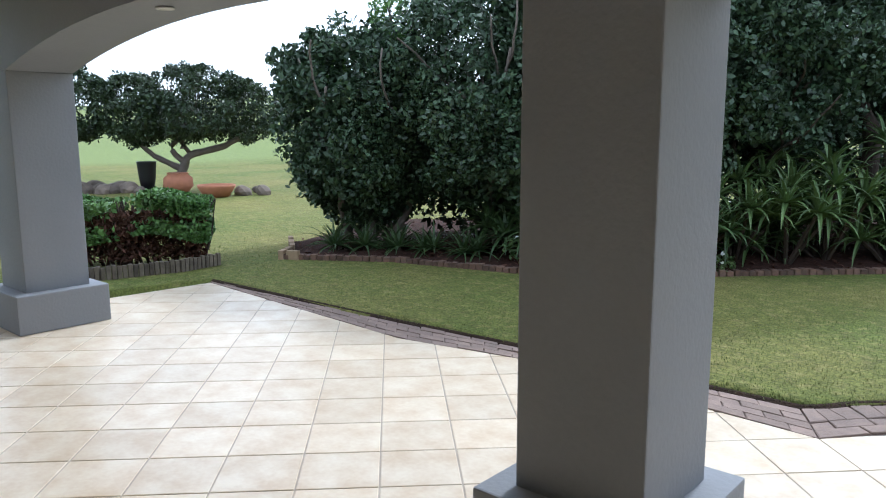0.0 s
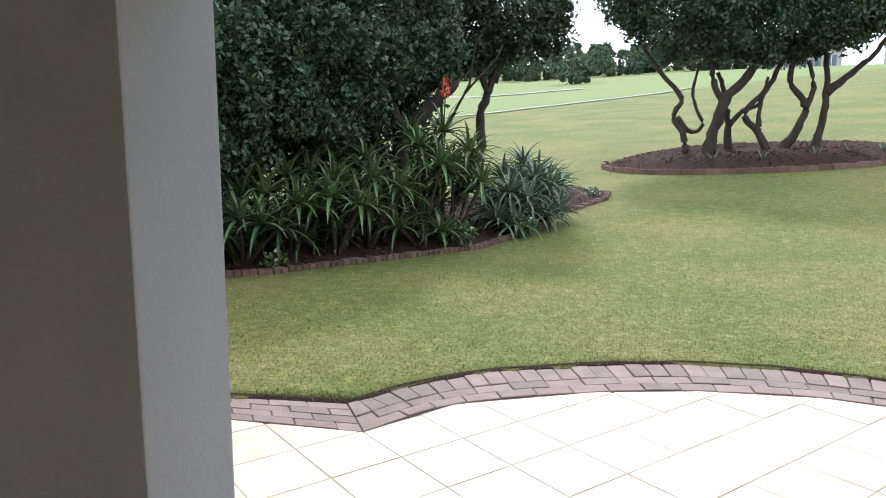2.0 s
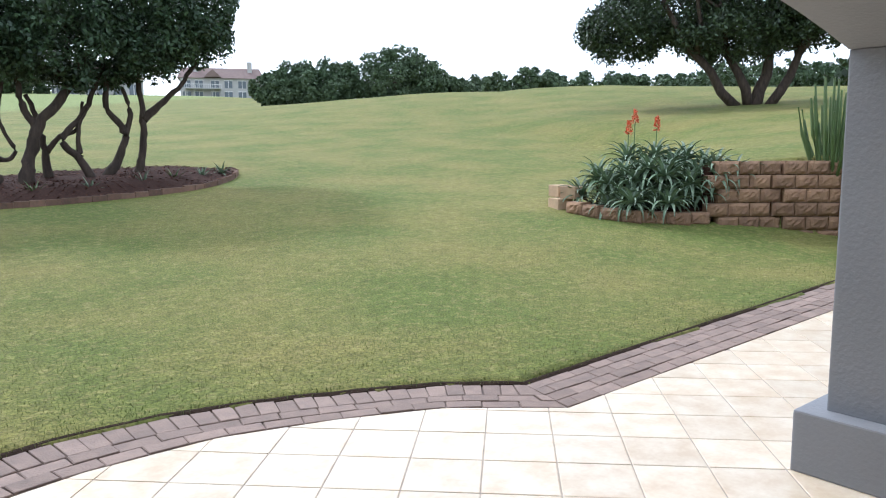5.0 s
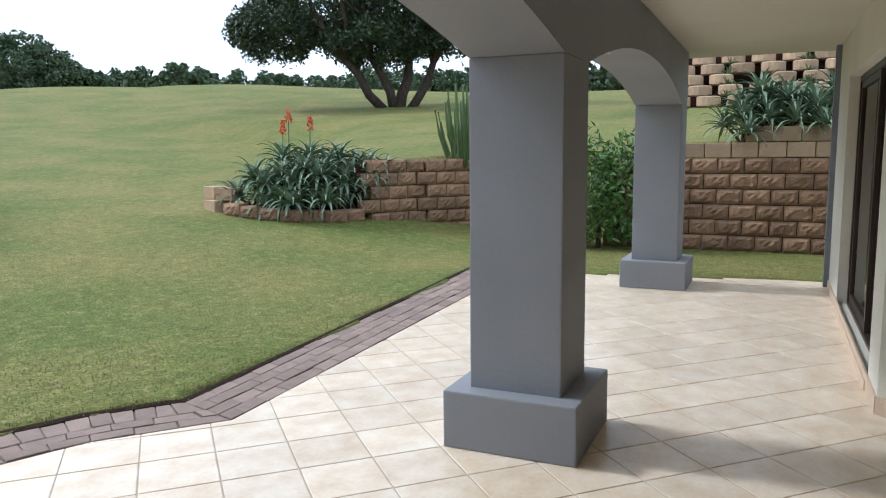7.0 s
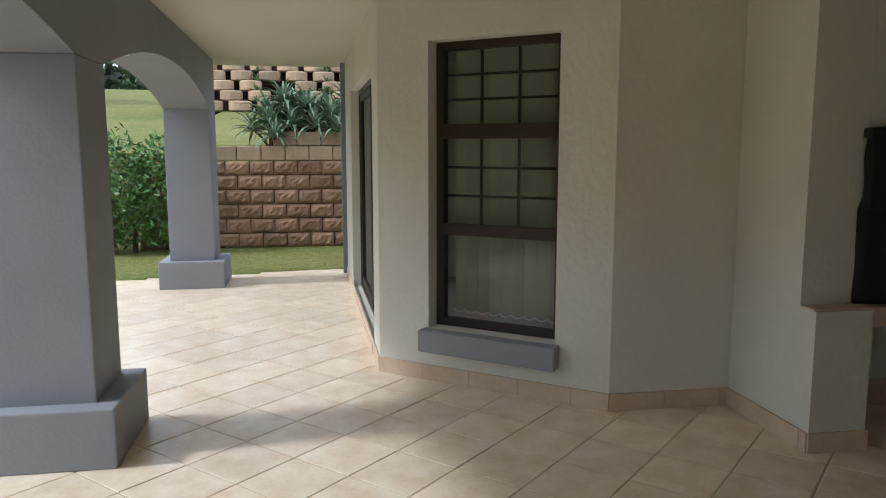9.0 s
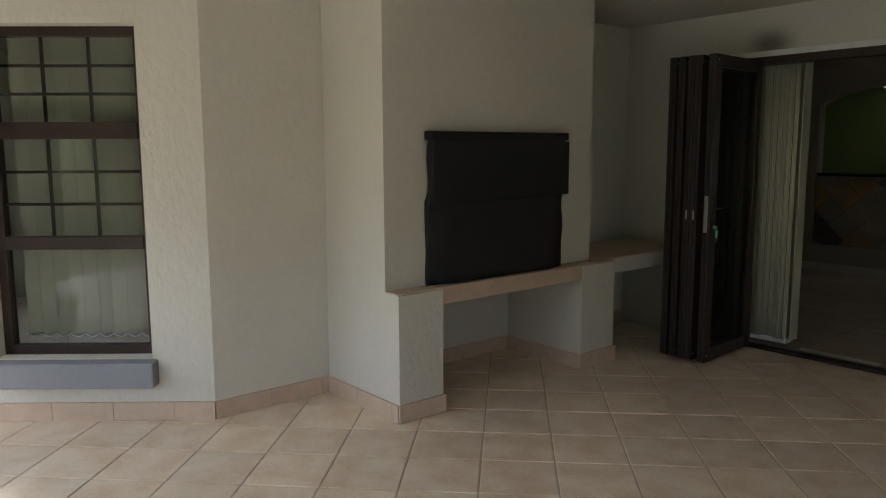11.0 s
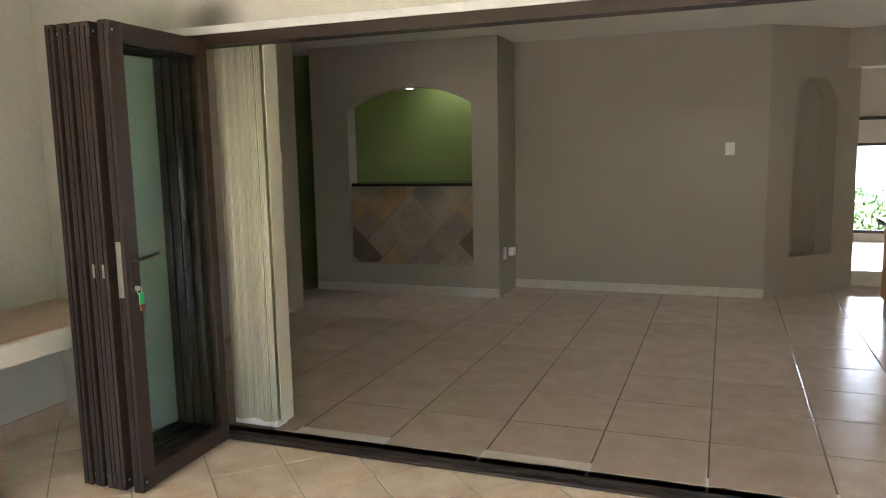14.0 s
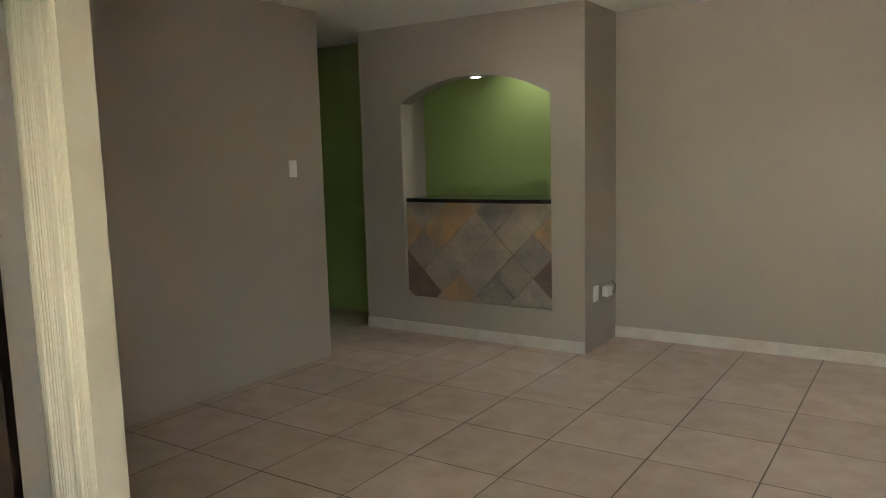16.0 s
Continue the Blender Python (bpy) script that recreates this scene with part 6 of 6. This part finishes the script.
def kerb_rows():
    o, i = KERB_OUT[1:14], KERB_IN[1:13] + [(8.5, 3.87)]

    def rounded(pts, lo, hi, k=4):
        """The points with the arc between two of them smoothed."""
        out = []
        for n in range(len(pts) - 1):
            p0, p1, p2, p3 = (Vector(pts[min(max(q, lo), hi)]) for q in (n - 1, n, n + 1, n + 2))
            for j in range(k if lo <= n < hi else 1):
                t = j / k
                p = 0.5 * (2 * p1 + (p2 - p0) * t + (2 * p0 - 5 * p1 + 4 * p2 - p3) * t * t + (3 * p1 - p0 - 3 * p2 + p3) * t ** 3)
                out.append(p if lo <= n < hi else Vector(pts[n]))
        return out + [Vector(pts[-1])]
    o2, inner = rounded(o, 4, 11), rounded(i, 4, 11)
    dense = [a.lerp(b, k / 40) for a, b in zip(inner, inner[1:]) for k in range(40)] + [inner[-1]]
    c0, c1 = 4, len(o2) - 2
    i2 = [min(dense[c0 * 40:c1 * 40 + 1], key=lambda q: (q - p).length) if c0 < n < c1 else inner[n] for n, p in enumerate(o2)]
    joint = [0, c0, c1, len(o2) - 1]
    for g0, g1 in zip(joint, joint[1:]):
        oo, ii = o2[g0:g1 + 1], i2[g0:g1 + 1]
        d = np.cumsum([0] + [((b - a).length + (e - c).length) / 2 for a, b, c, e in zip(oo, oo[1:], ii, ii[1:])])

        def at(v, w):
            p = [np.interp(v, d, [q[k] for q in oo]) for k in (0, 1)]
            q = [np.interp(v, d, [q[k] for q in ii]) for k in (0, 1)]
            return Vector(p).lerp(Vector(q), w)
        straight = oo[0].x > 3 or oo[-1].x < -0.9
        rows = ((0.0, 0.235, 0.215), (0.25, 0.485, 0.215), (0.50, 0.735, 0.215), (0.75, 0.99, 0.215)) if straight else ((0.0, 0.48, 0.108), (0.50, 0.735, 0.215), (0.75, 0.99, 0.215))
        for r, (lo, hi, pitch) in enumerate(rows):
            edges = [0.0] + list(np.arange(pitch * (0.5 if r % 2 else 1.0), d[-1] - 0.05, pitch)) + [d[-1]]
            for s0, s1 in zip(edges, edges[1:]):
                q = [at(v, w) for v, w in ((s0 + 0.003, lo), (s1 - 0.003, lo), (s1 - 0.003, hi), (s0 + 0.003, hi))]
                q = [p + Vector((random.uniform(-0.003, 0.003), random.uniform(-0.003, 0.003))) for p in q]
                top = 0.004 + random.uniform(-0.004, 0.004)
                mid2 = sum(q, Vector((0, 0))) / 4
                v = [(*p, -0.05) for p in q] + [(*p, top - 0.004) for p in q] + [(*(p + (mid2 - p) * 0.05), top) for p in q]
                f = [(4, 5, 9, 8), (5, 6, 10, 9), (6, 7, 11, 10), (7, 4, 8, 11), (8, 9, 10, 11), (0, 1, 5, 4), (1, 2, 6, 5), (2, 3, 7, 6), (3, 0, 4, 7)]
                pyd("paver", v, f, M_PAVER, kerb)
    # bare soil between the pavers and the lawn
    v, line = [], o2
    for n, p in enumerate(line):
        t = (line[min(n + 1, len(line) - 1)] - line[max(n - 1, 0)]).normalized()
        w = Vector((-t.y, t.x))
        for e, z in ((-0.02, -0.04), (-0.008, 0.006), (0.012, 0.016), (0.028, 0.018), (0.038, -0.04)):
            v.append((*(p + w * (e + 0.010 * math.sin(n * 2.3))), z))
    f = [(5 * n + k, 5 * n + k + 1, 5 * n + k + 6, 5 * n + k + 5) for n in range(len(line) - 1) for k in range(4)]
    tagged(pyd("soil_edge", v, f, M_SOIL), "thin strip of bare dark soil beside the pavers", "soil", kind="structure")


kerb_rows()

# ---- floor tiles ----


def tile_mesh(pitch, gap, material, turn):
    h = pitch / 2 - gap / 2
    c = 0.004
    v = [(sx * h, sy * h, -0.01) for sx, sy in ((-1, -1), (1, -1), (1, 1), (-1, 1))] + [(sx * h, sy * h, -0.0015) for sx, sy in ((-1, -1), (1, -1), (1, 1), (-1, 1))] + [(sx * (h - c), sy * (h - c), 0.0) for sx, sy in ((-1, -1), (1, -1), (1, 1), (-1, 1))]
    rot = Matrix.Rotation(turn, 4, "Z")
    v = [tuple(rot @ Vector(p)) for p in v]
    f = [(4, 5, 9, 8), (5, 6, 10, 9), (6, 7, 11, 10), (7, 4, 8, 11), (8, 9, 10, 11), (0, 1, 5, 4), (1, 2, 6, 5), (2, 3, 7, 6), (3, 0, 4, 7)]
    return v, f


def cut_tile(parent, border, x, y, h, turn, material, name):
    """The piece of a tile that lies within the border."""
    poly = list(border)
    c, s = math.cos(turn), math.sin(turn)
    for nx, ny in ((c, s), (-c, -s), (-s, c), (s, -c)):
        out = []
        for a, b in zip(poly, poly[1:] + poly[:1]):
            da, db = (a[0] - x) * nx + (a[1] - y) * ny - h, (b[0] - x) * nx + (b[1] - y) * ny - h
            if da <= 0:
                out.append(a)
            if (da <= 0) != (db <= 0):
                t = da / (da - db)
                out.append((a[0] + t * (b[0] - a[0]), a[1] + t * (b[1] - a[1])))
        poly = out
        if len(poly) < 3:
            return
    area = abs(sum(a[0] * b[1] - b[0] * a[1] for a, b in zip(poly, poly[1:] + poly[:1]))) / 2
    if area > 0.0015:
        k = len(poly)
        v = [(*p, 0.0) for p in poly] + [(*p, -0.01) for p in poly]
        f = [tuple(range(k))] + [(i, (i + 1) % k, k + (i + 1) % k, k + i) for i in range(k)]
        pyd(name, v, f, material, parent)


def lay(parent, pitch, gap, turn, origin, ok, near, material, rest_material, name, border=None):
    v, f = tile_mesh(pitch, gap, material, turn)
    me = bpy.data.meshes.new(name)
    me.from_pydata(v, [], f)
    me.materials.append(material)
    rest_v, rest_f, singles = [], [], []
    c, s = math.cos(turn), math.sin(turn)
    for i in range(-60, 60):
        for j in range(-60, 60):
            x = origin[0] + pitch * ((i + 0.5) * c - (j + 0.5) * s)
            y = origin[1] + pitch * ((i + 0.5) * s + (j + 0.5) * c)
            if ok(x, y):
                singles.append((near(x, y), x, y))
            elif border and -8 < x < 9.5 and border[0][1] - 9.6 < y < 5.5:
                cut_tile(parent, border, x, y, pitch / 2 - gap / 2, turn, material, name)
    singles.sort()
    for k, (_, x, y) in enumerate(singles):
        if k < 300:
            ob = new(name, me)
            ob.parent = parent
            ob.location = (x, y, random.uniform(-0.0008, 0.0008))
        else:
            b = len(rest_v)
            rest_v += [(p[0] + x, p[1] + y, p[2]) for p in v]
            rest_f += [tuple(q + b for q in g) for g in f]
    if rest_v:
        tagged(pyd(name + "s_beyond", rest_v, rest_f, rest_material, parent), "further floor tiles of the same kind", kind="stuff")


CUT_BORDER = [(-6.4, -4.285), (-6.4, 2.6), *KERB_IN[1:13], (8.45, 3.86), (8.62, 2.8), (8.95, 0.5), (8.95, -0.1), (4.4, -0.1), (3.8, -0.9), (3.8, -4.285)]


def ok_out(x, y):
    r = 0.24
    ring = [(x + r, y), (x - r, y), (x, y + r), (x, y - r), (x, y)]
    whole = all(bool(inside(np.array(px), np.array(py), CUT_BORDER)) for px, py in ring)
    return whole


def near_out(x, y):
    return math.hypot(x - 1.0, (y + 0.2) * 0.8)


lay(floor, 0.345, 0.007, radians(45), TILE_ORIGIN, ok_out, near_out, M_TILE, M_TILE_REST, "floor_tile", CUT_BORDER)
IN_BORDER = [(-4.9, -4.384), (5.3, -4.384), (5.3, -13.6), (-4.9, -13.6)]
lay(ifloor, 0.524, 0.008, 0.0, ITILE_ORIGIN, lambda x, y: -4.64 < x < 5.0 and -13.3 < y < -4.66, lambda x, y: math.hypot(x - 1.3, y + 7), M_ITILE, M_ITILE, "indoor_floor_tile", IN_BORDER)
tagged(part("threshold_strip", bx(-4.9, 5.0, -4.483, -4.465, -0.012, -0.0003), M_ITILE), "cut edge of the first row of indoor tiles", "floor", kind="structure")
